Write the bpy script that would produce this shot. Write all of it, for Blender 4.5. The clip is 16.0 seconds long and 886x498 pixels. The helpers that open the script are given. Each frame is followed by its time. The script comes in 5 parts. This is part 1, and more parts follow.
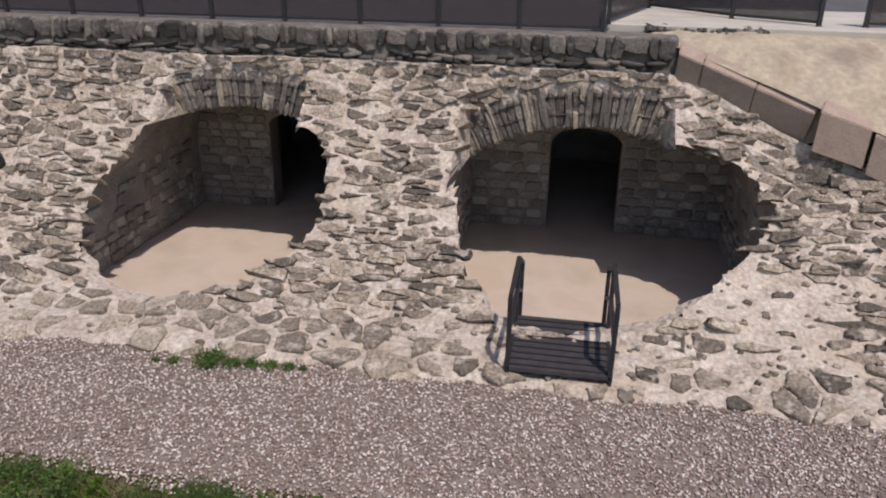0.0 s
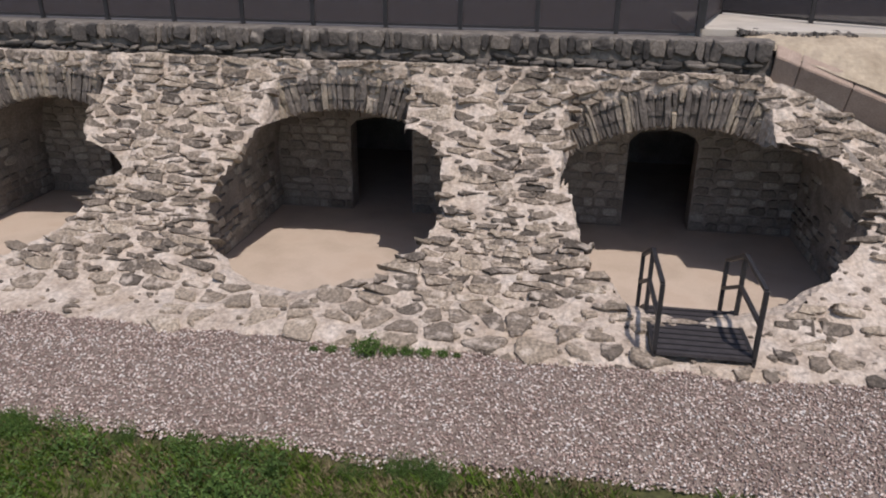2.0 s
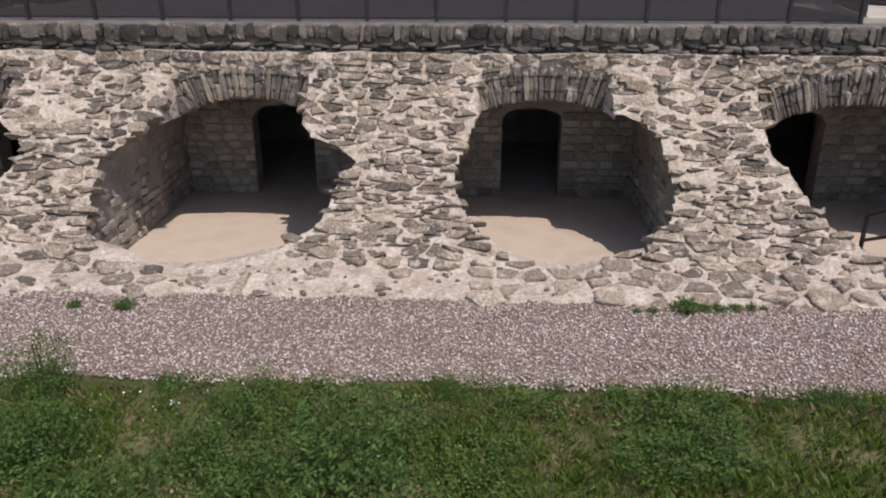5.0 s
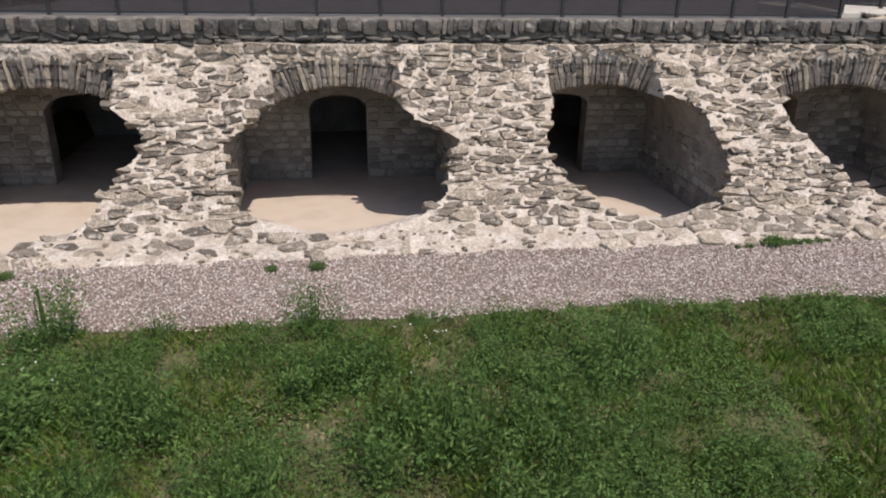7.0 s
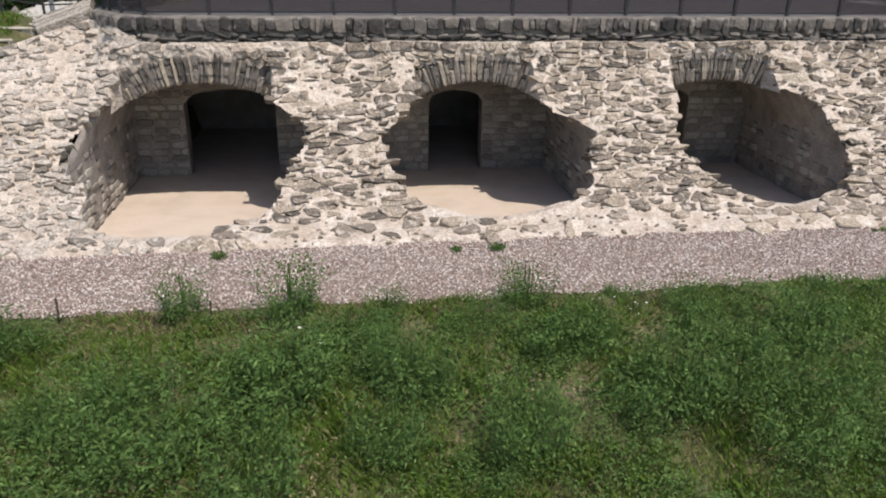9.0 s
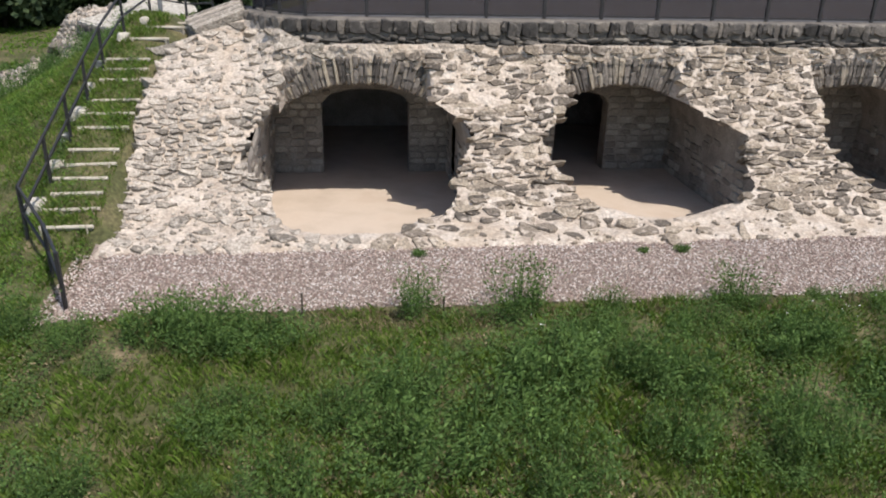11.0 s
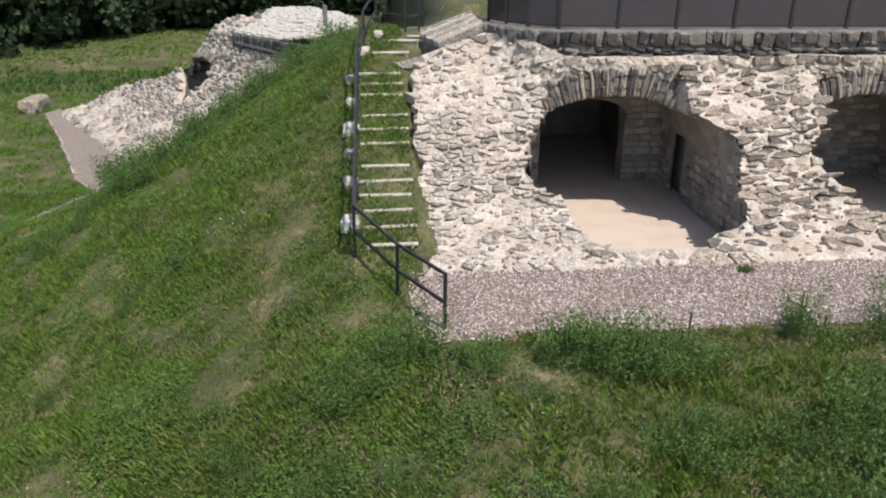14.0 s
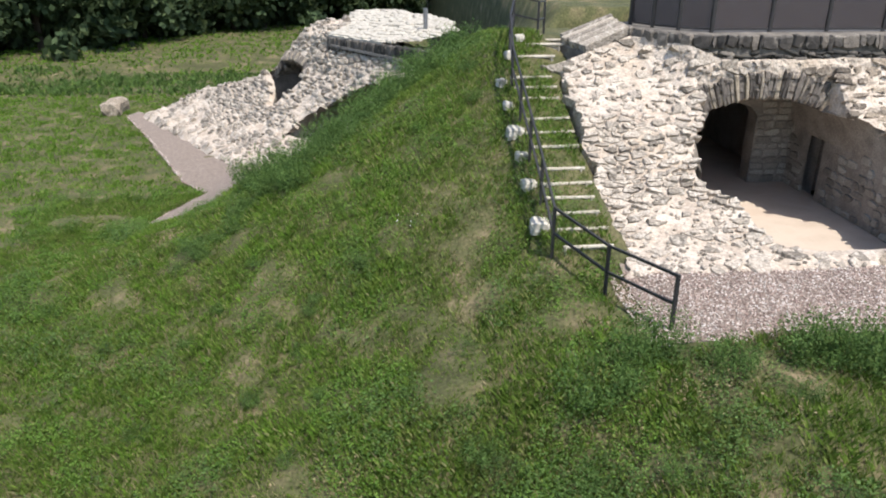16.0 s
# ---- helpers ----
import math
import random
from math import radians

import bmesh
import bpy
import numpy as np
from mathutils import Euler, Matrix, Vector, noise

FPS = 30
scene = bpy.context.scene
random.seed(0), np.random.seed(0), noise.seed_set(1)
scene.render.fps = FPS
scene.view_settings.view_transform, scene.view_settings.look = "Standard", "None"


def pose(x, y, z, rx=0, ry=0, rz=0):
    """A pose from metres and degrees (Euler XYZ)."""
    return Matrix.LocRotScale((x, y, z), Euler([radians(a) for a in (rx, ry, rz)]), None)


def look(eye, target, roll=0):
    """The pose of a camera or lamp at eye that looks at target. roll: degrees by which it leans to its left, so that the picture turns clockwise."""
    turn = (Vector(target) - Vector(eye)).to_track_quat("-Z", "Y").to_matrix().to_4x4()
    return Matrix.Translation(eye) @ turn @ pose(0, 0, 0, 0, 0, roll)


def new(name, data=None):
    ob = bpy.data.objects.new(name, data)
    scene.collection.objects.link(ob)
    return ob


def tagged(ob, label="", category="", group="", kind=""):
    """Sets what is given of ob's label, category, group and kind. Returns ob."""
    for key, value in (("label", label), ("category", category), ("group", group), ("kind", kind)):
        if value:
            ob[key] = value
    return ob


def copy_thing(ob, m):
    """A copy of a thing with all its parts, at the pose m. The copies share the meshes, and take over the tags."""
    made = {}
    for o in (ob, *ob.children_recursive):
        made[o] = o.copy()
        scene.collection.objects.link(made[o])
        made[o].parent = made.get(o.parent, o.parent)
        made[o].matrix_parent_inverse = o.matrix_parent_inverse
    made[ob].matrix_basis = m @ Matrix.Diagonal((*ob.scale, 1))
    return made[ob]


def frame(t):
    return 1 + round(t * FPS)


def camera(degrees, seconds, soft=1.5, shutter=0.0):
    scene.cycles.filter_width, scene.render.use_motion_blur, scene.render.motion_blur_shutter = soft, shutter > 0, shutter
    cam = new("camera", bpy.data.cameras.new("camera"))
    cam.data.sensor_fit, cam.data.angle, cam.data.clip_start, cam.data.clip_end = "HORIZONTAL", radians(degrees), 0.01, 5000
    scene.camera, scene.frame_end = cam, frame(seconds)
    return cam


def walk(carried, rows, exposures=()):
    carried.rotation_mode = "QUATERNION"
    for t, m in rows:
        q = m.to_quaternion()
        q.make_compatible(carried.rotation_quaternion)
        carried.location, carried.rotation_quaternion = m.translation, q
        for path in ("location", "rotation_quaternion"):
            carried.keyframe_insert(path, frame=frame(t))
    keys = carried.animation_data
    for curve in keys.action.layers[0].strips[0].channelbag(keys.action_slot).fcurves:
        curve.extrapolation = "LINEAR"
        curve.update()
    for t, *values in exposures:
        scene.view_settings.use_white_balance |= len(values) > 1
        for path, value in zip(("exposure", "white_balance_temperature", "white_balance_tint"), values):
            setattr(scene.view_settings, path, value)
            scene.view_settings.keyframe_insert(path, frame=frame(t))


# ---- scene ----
cam = camera(61.6, 16.0, soft=2.0)
PATH = [
    (0, (8.644, -14.208, 5.282), (8.327, -12.392, 4.506), 0.8),
    (0.5, (8.249, -14.51, 5.27), (7.949, -12.688, 4.501), 0.8),
    (1, (7.771, -14.787, 5.252), (7.483, -12.96, 4.491), 0.7),
    (1.5, (7.249, -14.973, 5.248), (6.965, -13.144, 4.49), 0.7),
    (2, (6.565, -15.135, 5.249), (6.281, -13.304, 4.494), 0.7),
    (2.5, (5.826, -15.282, 5.261), (5.543, -13.452, 4.505), 0.7),
    (3, (4.936, -15.468, 5.248), (4.657, -13.636, 4.494), 0.6),
    (3.5, (4.065, -15.719, 5.294), (3.799, -13.888, 4.536), 0.3),
    (4, (3.107, -16.03, 5.269), (2.869, -14.193, 4.513), 0.0),
    (4.2, (2.719, -16.155, 5.253), (2.501, -14.316, 4.498), -0.0),
    (6.3, (-2.645, -18.138, 5.242), (-2.442, -16.296, 4.489), 0.9),
    (6.5, (-3.09, -18.306, 5.238), (-2.862, -16.467, 4.486), 1.1),
    (7, (-4.167, -18.803, 5.259), (-3.898, -16.968, 4.51), 1.0),
    (7.5, (-5.026, -19.139, 5.273), (-4.748, -17.305, 4.527), 0.9),
    (8, (-5.914, -19.42, 5.319), (-5.638, -17.587, 4.57), 0.9),
    (8.5, (-6.684, -19.517, 5.34), (-6.42, -17.683, 4.587), 0.8),
    (10.8, (-10.581, -19.509, 5.548), (-10.351, -17.678, 4.776), 1.3),
    (11, (-10.975, -19.457, 5.551), (-10.744, -17.626, 4.782), 1.4),
    (11.5, (-11.911, -19.288, 5.604), (-11.68, -17.458, 4.831), 1.3),
    (12, (-12.934, -19.123, 5.625), (-12.708, -17.292, 4.854), 1.1),
    (12.5, (-13.897, -18.99, 5.66), (-13.676, -17.158, 4.889), 1.0),
    (13, (-14.917, -18.875, 5.712), (-14.706, -17.042, 4.94), 0.8),
    (13.5, (-15.85, -18.799, 5.758), (-15.65, -16.966, 4.985), 0.7),
    (14, (-16.852, -18.741, 5.775), (-16.662, -16.906, 5.003), 0.6),
    (14.5, (-17.809, -18.723, 5.829), (-17.623, -16.889, 5.054), 0.5),
    (15, (-18.808, -18.685, 5.852), (-18.626, -16.85, 5.078), 0.5),
    (15.5, (-19.656, -18.647, 5.863), (-19.48, -16.811, 5.091), 0.4),
    (16, (-20.511, -18.597, 5.871), (-20.343, -16.76, 5.099), 0.3),
]
EXPOSURES = [(0.0, -0.25, 6650, 15), (4.0, -0.22, 6650, 15), (7.0, 0.14, 6650, 11), (8.5, 0.24, 6650, 10), (11.0, 0.26, 6650, 9), (13.0, 0.27, 6600, 9), (14.5, 0.45, 6550, 9), (16.0, 0.63, 6550, 8)]
walk(cam, [(t, look(eye, target, roll)) for t, eye, target, roll in PATH], EXPOSURES)

# ---------------------------------------------------------------- light
SUN_TO = Vector((0.30, -0.45, 1.0)).normalized()
sun_data = bpy.data.lights.new("sun", "SUN")
sun_data.energy, sun_data.angle, sun_data.color = 3.95, radians(0.53), (1.0, 0.94, 0.88)
sun = new("sun", sun_data)
sun.matrix_world = look(SUN_TO * 80, (0, 0, 0))
world = bpy.data.worlds.new("sky")
scene.world = world
world.use_nodes = True
wn = world.node_tree.nodes
sky = wn.new("ShaderNodeTexSky")
sky.sky_type, sky.sun_disc = "NISHITA", False
sky.sun_elevation = math.asin(SUN_TO.z)
sky.sun_rotation = math.atan2(SUN_TO.x, SUN_TO.y)
world.node_tree.links.new(sky.outputs[0], wn["Background"].inputs[0])
wn["Background"].inputs[1].default_value = 0.155


# ---------------------------------------------------------------- materials
def ramp_set(node, stops):
    els = node.color_ramp.elements
    while len(els) > 1:
        els.remove(els[-1])
    els[0].position, els[0].color = stops[0][0], (*stops[0][1], 1)
    for p, c in stops[1:]:
        e = els.new(p)
        e.color = (*c, 1)


def material(name, stops, source="noise", scale=6.0, rough=0.9, fine=40.0, fine_mix=0.35, bump=0.4, bump_dist=0.02,
             blot=None, metal=0.0, bump_scale=None, spec=0.3):
    """A rough surface: a ramp driven by noise or by each piece's random number, fine grain over it, broad stains and bump."""
    m = bpy.data.materials.new(name)
    m.use_nodes = True
    nt = m.node_tree
    nd, ln = nt.nodes, nt.links.new
    b = nd["Principled BSDF"]
    b.inputs["Roughness"].default_value, b.inputs["Metallic"].default_value = rough, metal
    b.inputs["Specular IOR Level"].default_value = spec
    geo = nd.new("ShaderNodeNewGeometry")
    big = nd.new("ShaderNodeTexNoise")
    big.inputs["Scale"].default_value, big.inputs["Detail"].default_value = scale, 5
    ln(geo.outputs["Position"], big.inputs["Vector"])
    ramp = nd.new("ShaderNodeValToRGB")
    ramp_set(ramp, stops)
    if source == "noise":
        ln(big.outputs["Fac"], ramp.inputs[0])
    else:
        rnd = nd.new("ShaderNodeObjectInfo").outputs["Random"] if source == "object" else geo.outputs["Random Per Island"]
        mixv = nd.new("ShaderNodeMath")
        mixv.operation = "MULTIPLY_ADD"
        ln(big.outputs["Fac"], mixv.inputs[0])
        mixv.inputs[1].default_value = 0.45
        add = nd.new("ShaderNodeMath")
        add.operation = "SUBTRACT"
        ln(rnd, add.inputs[0])
        add.inputs[1].default_value = 0.225
        ln(add.outputs[0], mixv.inputs[2])
        ln(mixv.outputs[0], ramp.inputs[0])
    grain = nd.new("ShaderNodeTexNoise")
    grain.inputs["Scale"].default_value, grain.inputs["Detail"].default_value = fine, 6
    ln(geo.outputs["Position"], grain.inputs["Vector"])
    gr = nd.new("ShaderNodeValToRGB")
    lo = 1 - fine_mix
    ramp_set(gr, [(0.3, (lo, lo, lo)), (0.7, (1, 1, 1))])
    ln(grain.outputs["Fac"], gr.inputs[0])
    mul = nd.new("ShaderNodeMix")
    mul.data_type, mul.blend_type = "RGBA", "MULTIPLY"
    mul.inputs["Factor"].default_value = 1
    ln(ramp.outputs[0], mul.inputs["A"])
    ln(gr.outputs[0], mul.inputs["B"])
    col = mul.outputs["Result"]
    if blot:
        bl = nd.new("ShaderNodeTexNoise")
        bl.inputs["Scale"].default_value, bl.inputs["Detail"].default_value = blot[0], 4
        ln(geo.outputs["Position"], bl.inputs["Vector"])
        br = nd.new("ShaderNodeValToRGB")
        ramp_set(br, [(blot[2], (0, 0, 0)), (blot[2] + 0.14, (1, 1, 1))])
        ln(bl.outputs["Fac"], br.inputs[0])
        fac = nd.new("ShaderNodeMath")
        fac.operation = "MULTIPLY"
        fac.inputs[1].default_value = blot[3]
        ln(br.outputs[0], fac.inputs[0])
        mx = nd.new("ShaderNodeMix")
        mx.data_type = "RGBA"
        ln(fac.outputs[0], mx.inputs["Factor"])
        ln(col, mx.inputs["A"])
        mx.inputs["B"].default_value = (*blot[1], 1)
        col = mx.outputs["Result"]
    ln(col, b.inputs["Base Color"])
    if bump:
        bt = nd.new("ShaderNodeTexNoise")
        bt.inputs["Scale"].default_value = bump_scale or fine * 0.4
        bt.inputs["Detail"].default_value = 8
        ln(geo.outputs["Position"], bt.inputs["Vector"])
        bp = nd.new("ShaderNodeBump")
        bp.inputs["Strength"].default_value, bp.inputs["Distance"].default_value = bump, bump_dist
        ln(bt.outputs["Fac"], bp.inputs["Height"])
        ln(bp.outputs[0], b.inputs["Normal"])
    return m


MORTAR = material("lime_mortar", [(0.3, (0.46, 0.375, 0.30)), (0.5, (0.61, 0.515, 0.425)), (0.75, (0.72, 0.635, 0.55))], scale=2.6, fine=15,
                  fine_mix=0.42, bump=1.0, bump_dist=0.09, bump_scale=9, blot=(0.6, (0.42, 0.33, 0.24), 0.55, 0.5))
STONE = material("rubble_stone", [(0.0, (0.133, 0.111, 0.090)), (0.2, (0.211, 0.175, 0.141)), (0.45, (0.293, 0.241, 0.190)), (0.75, (0.395, 0.323, 0.247)),
                 (1.0, (0.513, 0.426, 0.329))], source="object", scale=5, fine=22, fine_mix=0.6, bump=1.0, bump_dist=0.05, bump_scale=17,
                 blot=(5.5, (0.62, 0.535, 0.45), 0.54, 0.6))
STONE_FAR = material("rubble_stone_joined", [(0.0, (0.133, 0.111, 0.090)), (0.2, (0.211, 0.175, 0.141)), (0.45, (0.293, 0.241, 0.190)), (0.75, (0.395, 0.323, 0.247)),
                     (1.0, (0.513, 0.426, 0.329))], source="island", scale=5, fine=22, fine_mix=0.6, bump=1.0, bump_dist=0.05, bump_scale=17,
                     blot=(5.5, (0.62, 0.535, 0.45), 0.54, 0.6))
STONE_PALE = material("pale_rubble_stone", [(0.0, (0.220, 0.189, 0.156)), (0.2, (0.362, 0.314, 0.259)), (0.55, (0.494, 0.428, 0.357)), (1.0, (0.615, 0.532, 0.445))],
                      source="object", scale=5, fine=22, fine_mix=0.6, bump=1.0, bump_dist=0.05, bump_scale=17, blot=(5.5, (0.61, 0.545, 0.47), 0.53, 0.6))
STONE_PALE_FAR = material("pale_rubble_joined", [(0.0, (0.220, 0.189, 0.156)), (0.2, (0.362, 0.314, 0.259)), (0.55, (0.494, 0.428, 0.357)), (1.0, (0.615, 0.532, 0.445))],
                          source="island", scale=5, fine=22, fine_mix=0.6, bump=1.0, bump_dist=0.05, bump_scale=17, blot=(5.5, (0.61, 0.545, 0.47), 0.53, 0.6))
SLATE = material("weathered_slate", [(0.0, (0.11, 0.095, 0.083)), (0.4, (0.19, 0.165, 0.143)), (0.75, (0.28, 0.242, 0.205)), (1.0, (0.44, 0.37, 0.28))],
                 source="object", scale=4, fine=26, fine_mix=0.5, bump=0.9, bump_dist=0.03, bump_scale=11, blot=(5.0, (0.38, 0.34, 0.29), 0.6, 0.6))
PARAPET_STONE = material("dark_parapet_slab", [(0.0, (0.05, 0.046, 0.043)), (0.4, (0.10, 0.09, 0.082)), (0.75, (0.16, 0.142, 0.125)), (1.0, (0.25, 0.215, 0.18))],
                         source="object", scale=4, fine=26, fine_mix=0.5, bump=0.9, bump_dist=0.03, bump_scale=11, blot=(4.0, (0.36, 0.32, 0.27), 0.58, 0.7))
BLOCK = material("casemate_block", [(0.0, (0.22, 0.19, 0.165)), (0.5, (0.35, 0.315, 0.27)), (1.0, (0.50, 0.455, 0.39))], source="object", scale=3,
                 fine=24, fine_mix=0.4, bump=0.6, bump_dist=0.02, blot=(1.1, (0.12, 0.10, 0.085), 0.55, 0.5))
INNER = material("vault_render", [(0.3, (0.24, 0.21, 0.185)), (0.7, (0.40, 0.355, 0.31))], scale=2.0, fine=20, fine_mix=0.4, bump=0.8, bump_dist=0.04,
                 bump_scale=6)
FLOOR = material("sandy_floor", [(0.3, (0.46, 0.375, 0.30)), (0.6, (0.57, 0.475, 0.39)), (0.8, (0.63, 0.535, 0.45))], scale=0.9, fine=50, fine_mix=0.12,
                 bump=0.25, bump_dist=0.01, blot=(0.9, (0.42, 0.325, 0.25), 0.52, 0.55))
ASHLAR = material("ashlar", [(0.3, (0.36, 0.27, 0.215)), (0.7, (0.46, 0.355, 0.285))], scale=2.6, fine=45, fine_mix=0.3, bump=0.5, bump_dist=0.015, blot=(2.2, (0.24, 0.19, 0.16), 0.56, 0.5))
RENDER = material("cracked_render", [(0.3, (0.33, 0.265, 0.19)), (0.5, (0.47, 0.39, 0.285)), (0.8, (0.54, 0.465, 0.36))], scale=1.1, fine=9, fine_mix=0.25,
                  bump=1.0, bump_dist=0.08, bump_scale=4, blot=(1.1, (0.20, 0.155, 0.12), 0.53, 0.75))
PAVING = material("grey_terrace", [(0.3, (0.085, 0.08, 0.08)), (0.7, (0.13, 0.12, 0.12))], scale=1.4, fine=60, fine_mix=0.25, bump=0.3, bump_dist=0.01)
CONCRETE = material("concrete", [(0.3, (0.45, 0.41, 0.35)), (0.7, (0.58, 0.53, 0.46))], scale=1.5, fine=50, fine_mix=0.2, bump=0.3, bump_dist=0.01)
METAL = material("dark_painted_metal", [(0.3, (0.016, 0.015, 0.016)), (0.7, (0.028, 0.026, 0.028))], scale=5, fine=60, fine_mix=0.2, rough=0.55, bump=0.1,
                 bump_dist=0.003, spec=0.5)
GALV = material("galvanised_tube", [(0.3, (0.20, 0.20, 0.21)), (0.7, (0.30, 0.30, 0.31))], scale=5, fine=60, fine_mix=0.2, rough=0.45, metal=0.6, bump=0.1,
                bump_dist=0.003)
DECK = material("bridge_grating", [(0.3, (0.045, 0.04, 0.042)), (0.7, (0.075, 0.068, 0.07))], scale=8, fine=90, fine_mix=0.4, rough=0.6, bump=0.5,
                bump_dist=0.01)
TIMBER = material("bleached_timber", [(0.3, (0.46, 0.40, 0.32)), (0.7, (0.62, 0.56, 0.47))], scale=3, fine=40, fine_mix=0.4, bump=0.5, bump_dist=0.01)
PALE = material("pale_boulder", [(0.3, (0.40, 0.36, 0.30)), (0.7, (0.62, 0.57, 0.49))], scale=5, fine=20, fine_mix=0.3, bump=0.6, bump_dist=0.02)
SOIL = material("grass_soil", [(0.3, (0.075, 0.078, 0.03)), (0.48, (0.105, 0.108, 0.042)), (0.62, (0.165, 0.145, 0.07)), (0.75, (0.30, 0.23, 0.145))], scale=1.3,
                fine=14, fine_mix=0.6, bump=0.9, bump_dist=0.05, bump_scale=6)
GRAVEL_BED = material("gravel_bed", [(0.3, (0.27, 0.21, 0.175)), (0.7, (0.43, 0.35, 0.295))], scale=9, fine=70, fine_mix=0.6, bump=1.0, bump_dist=0.03,
                      bump_scale=55)
PEBBLE = material("gravel_pebbles", [(0.0, (0.22, 0.15, 0.13)), (0.35, (0.40, 0.295, 0.25)), (0.68, (0.60, 0.48, 0.415)), (0.84, (0.78, 0.69, 0.62)),
                  (1.0, (0.8, 0.75, 0.7))], source="island", scale=1.2, fine=60, fine_mix=0.3, bump=0)
GRASS = material("grass_blades", [(0.0, (0.085, 0.14, 0.018)), (0.35, (0.13, 0.225, 0.028)), (0.68, (0.19, 0.295, 0.045)), (0.85, (0.25, 0.31, 0.08)),
                 (1.0, (0.38, 0.33, 0.18))], source="island", scale=0.5, fine=3, fine_mix=0.4, bump=0, rough=0.75,
                 blot=(1.1, (0.25, 0.215, 0.10), 0.56, 0.22))
MEADOW = material("meadow_blades", [(0.0, (0.085, 0.18, 0.016)), (0.4, (0.135, 0.265, 0.026)), (0.75, (0.19, 0.335, 0.04)), (1.0, (0.27, 0.36, 0.075))], source="island",
                  scale=0.6, fine=2, fine_mix=0.35, bump=0, rough=0.75)
STRAW = material("dry_grass", [(0.0, (0.16, 0.13, 0.07)), (0.5, (0.28, 0.22, 0.12)), (0.8, (0.38, 0.31, 0.19)), (1.0, (0.14, 0.17, 0.05))], source="island",
                 scale=1.2, fine=4, fine_mix=0.3, bump=0, rough=0.85)
WEED = material("weed_leaves", [(0.0, (0.07, 0.13, 0.035)), (0.5, (0.12, 0.21, 0.05)), (1.0, (0.19, 0.30, 0.08))], source="island", scale=1.6, fine=2.5,
                fine_mix=0.45, bump=0, rough=0.7)
HERB = material("herb_leaves", [(0.0, (0.075, 0.15, 0.022)), (0.5, (0.125, 0.24, 0.035)), (0.85, (0.18, 0.31, 0.05)), (1.0, (0.25, 0.34, 0.08))], source="island",
                scale=0.7, fine=5, fine_mix=0.3, bump=0, rough=0.7)
FOLIAGE = material("tree_leaves", [(0.0, (0.028, 0.048, 0.022)), (0.5, (0.052, 0.088, 0.036)), (1.0, (0.095, 0.135, 0.055))], source="island", scale=0.4, fine=4,
                   fine_mix=0.4, bump=0, rough=0.8)
BARK = material("bark", [(0.3, (0.05, 0.04, 0.03)), (0.7, (0.10, 0.08, 0.06))], scale=4, fine=20, fine_mix=0.5, bump=0.8, bump_dist=0.03)


def let_light_through(m, share):
    """Thin leaves: part of the light passes through them."""
    nd, ln = m.node_tree.nodes, m.node_tree.links.new
    b = nd["Principled BSDF"]
    t = nd.new("ShaderNodeBsdfTranslucent")
    ln(b.inputs["Base Color"].links[0].from_socket, t.inputs["Color"])
    mix = nd.new("ShaderNodeMixShader")
    mix.inputs[0].default_value = share
    ln(b.outputs[0], mix.inputs[1])
    ln(t.outputs[0], mix.inputs[2])
    ln(mix.outputs[0], nd["Material Output"].inputs[0])


let_light_through(GRASS, 0.4)
let_light_through(WEED, 0.4)
let_light_through(HERB, 0.4)
let_light_through(MEADOW, 0.4)
let_light_through(FOLIAGE, 0.3)
PETAL = material("white_petals", [(0.3, (0.7, 0.7, 0.66)), (0.7, (0.8, 0.8, 0.76))], scale=4, fine=30, fine_mix=0.1, bump=0)


def screen_material():
    """Dense wire screen: most of the light passes between its wires."""
    m = bpy.data.materials.new("wire_screen")
    m.use_nodes = True
    nd, ln = m.node_tree.nodes, m.node_tree.links.new
    b = nd["Principled BSDF"]
    b.inputs["Base Color"].default_value = (0.056, 0.046, 0.047, 1)
    b.inputs["Roughness"].default_value = 0.8
    b.inputs["Specular IOR Level"].default_value = 0.15
    clear = nd.new("ShaderNodeBsdfTransparent")
    wave = nd.new("ShaderNodeTexWave")
    wave.inputs["Scale"].default_value = 14
    geo = nd.new("ShaderNodeNewGeometry")
    ln(geo.outputs["Position"], wave.inputs["Vector"])
    mp = nd.new("ShaderNodeMapRange")
    mp.inputs["To Min"].default_value, mp.inputs["To Max"].default_value = 0.58, 0.74
    ln(wave.outputs["Fac"], mp.inputs["Value"])
    mix = nd.new("ShaderNodeMixShader")
    ln(mp.outputs[0], mix.inputs[0])
    ln(clear.outputs[0], mix.inputs[1])
    ln(b.outputs[0], mix.inputs[2])
    ln(mix.outputs[0], nd["Material Output"].inputs[0])
    return m


SCREEN = screen_material()


# ---------------------------------------------------------------- helpers
def mesh_of(name, verts, faces, mat, smooth=False):
    me = bpy.data.meshes.new(name)
    me.from_pydata([tuple(v) for v in verts], [], [tuple(f) for f in faces])
    me.materials.append(mat)
    if smooth:
        me.polygons.foreach_set("use_smooth", [True] * len(me.polygons))
    me.update()
    return me


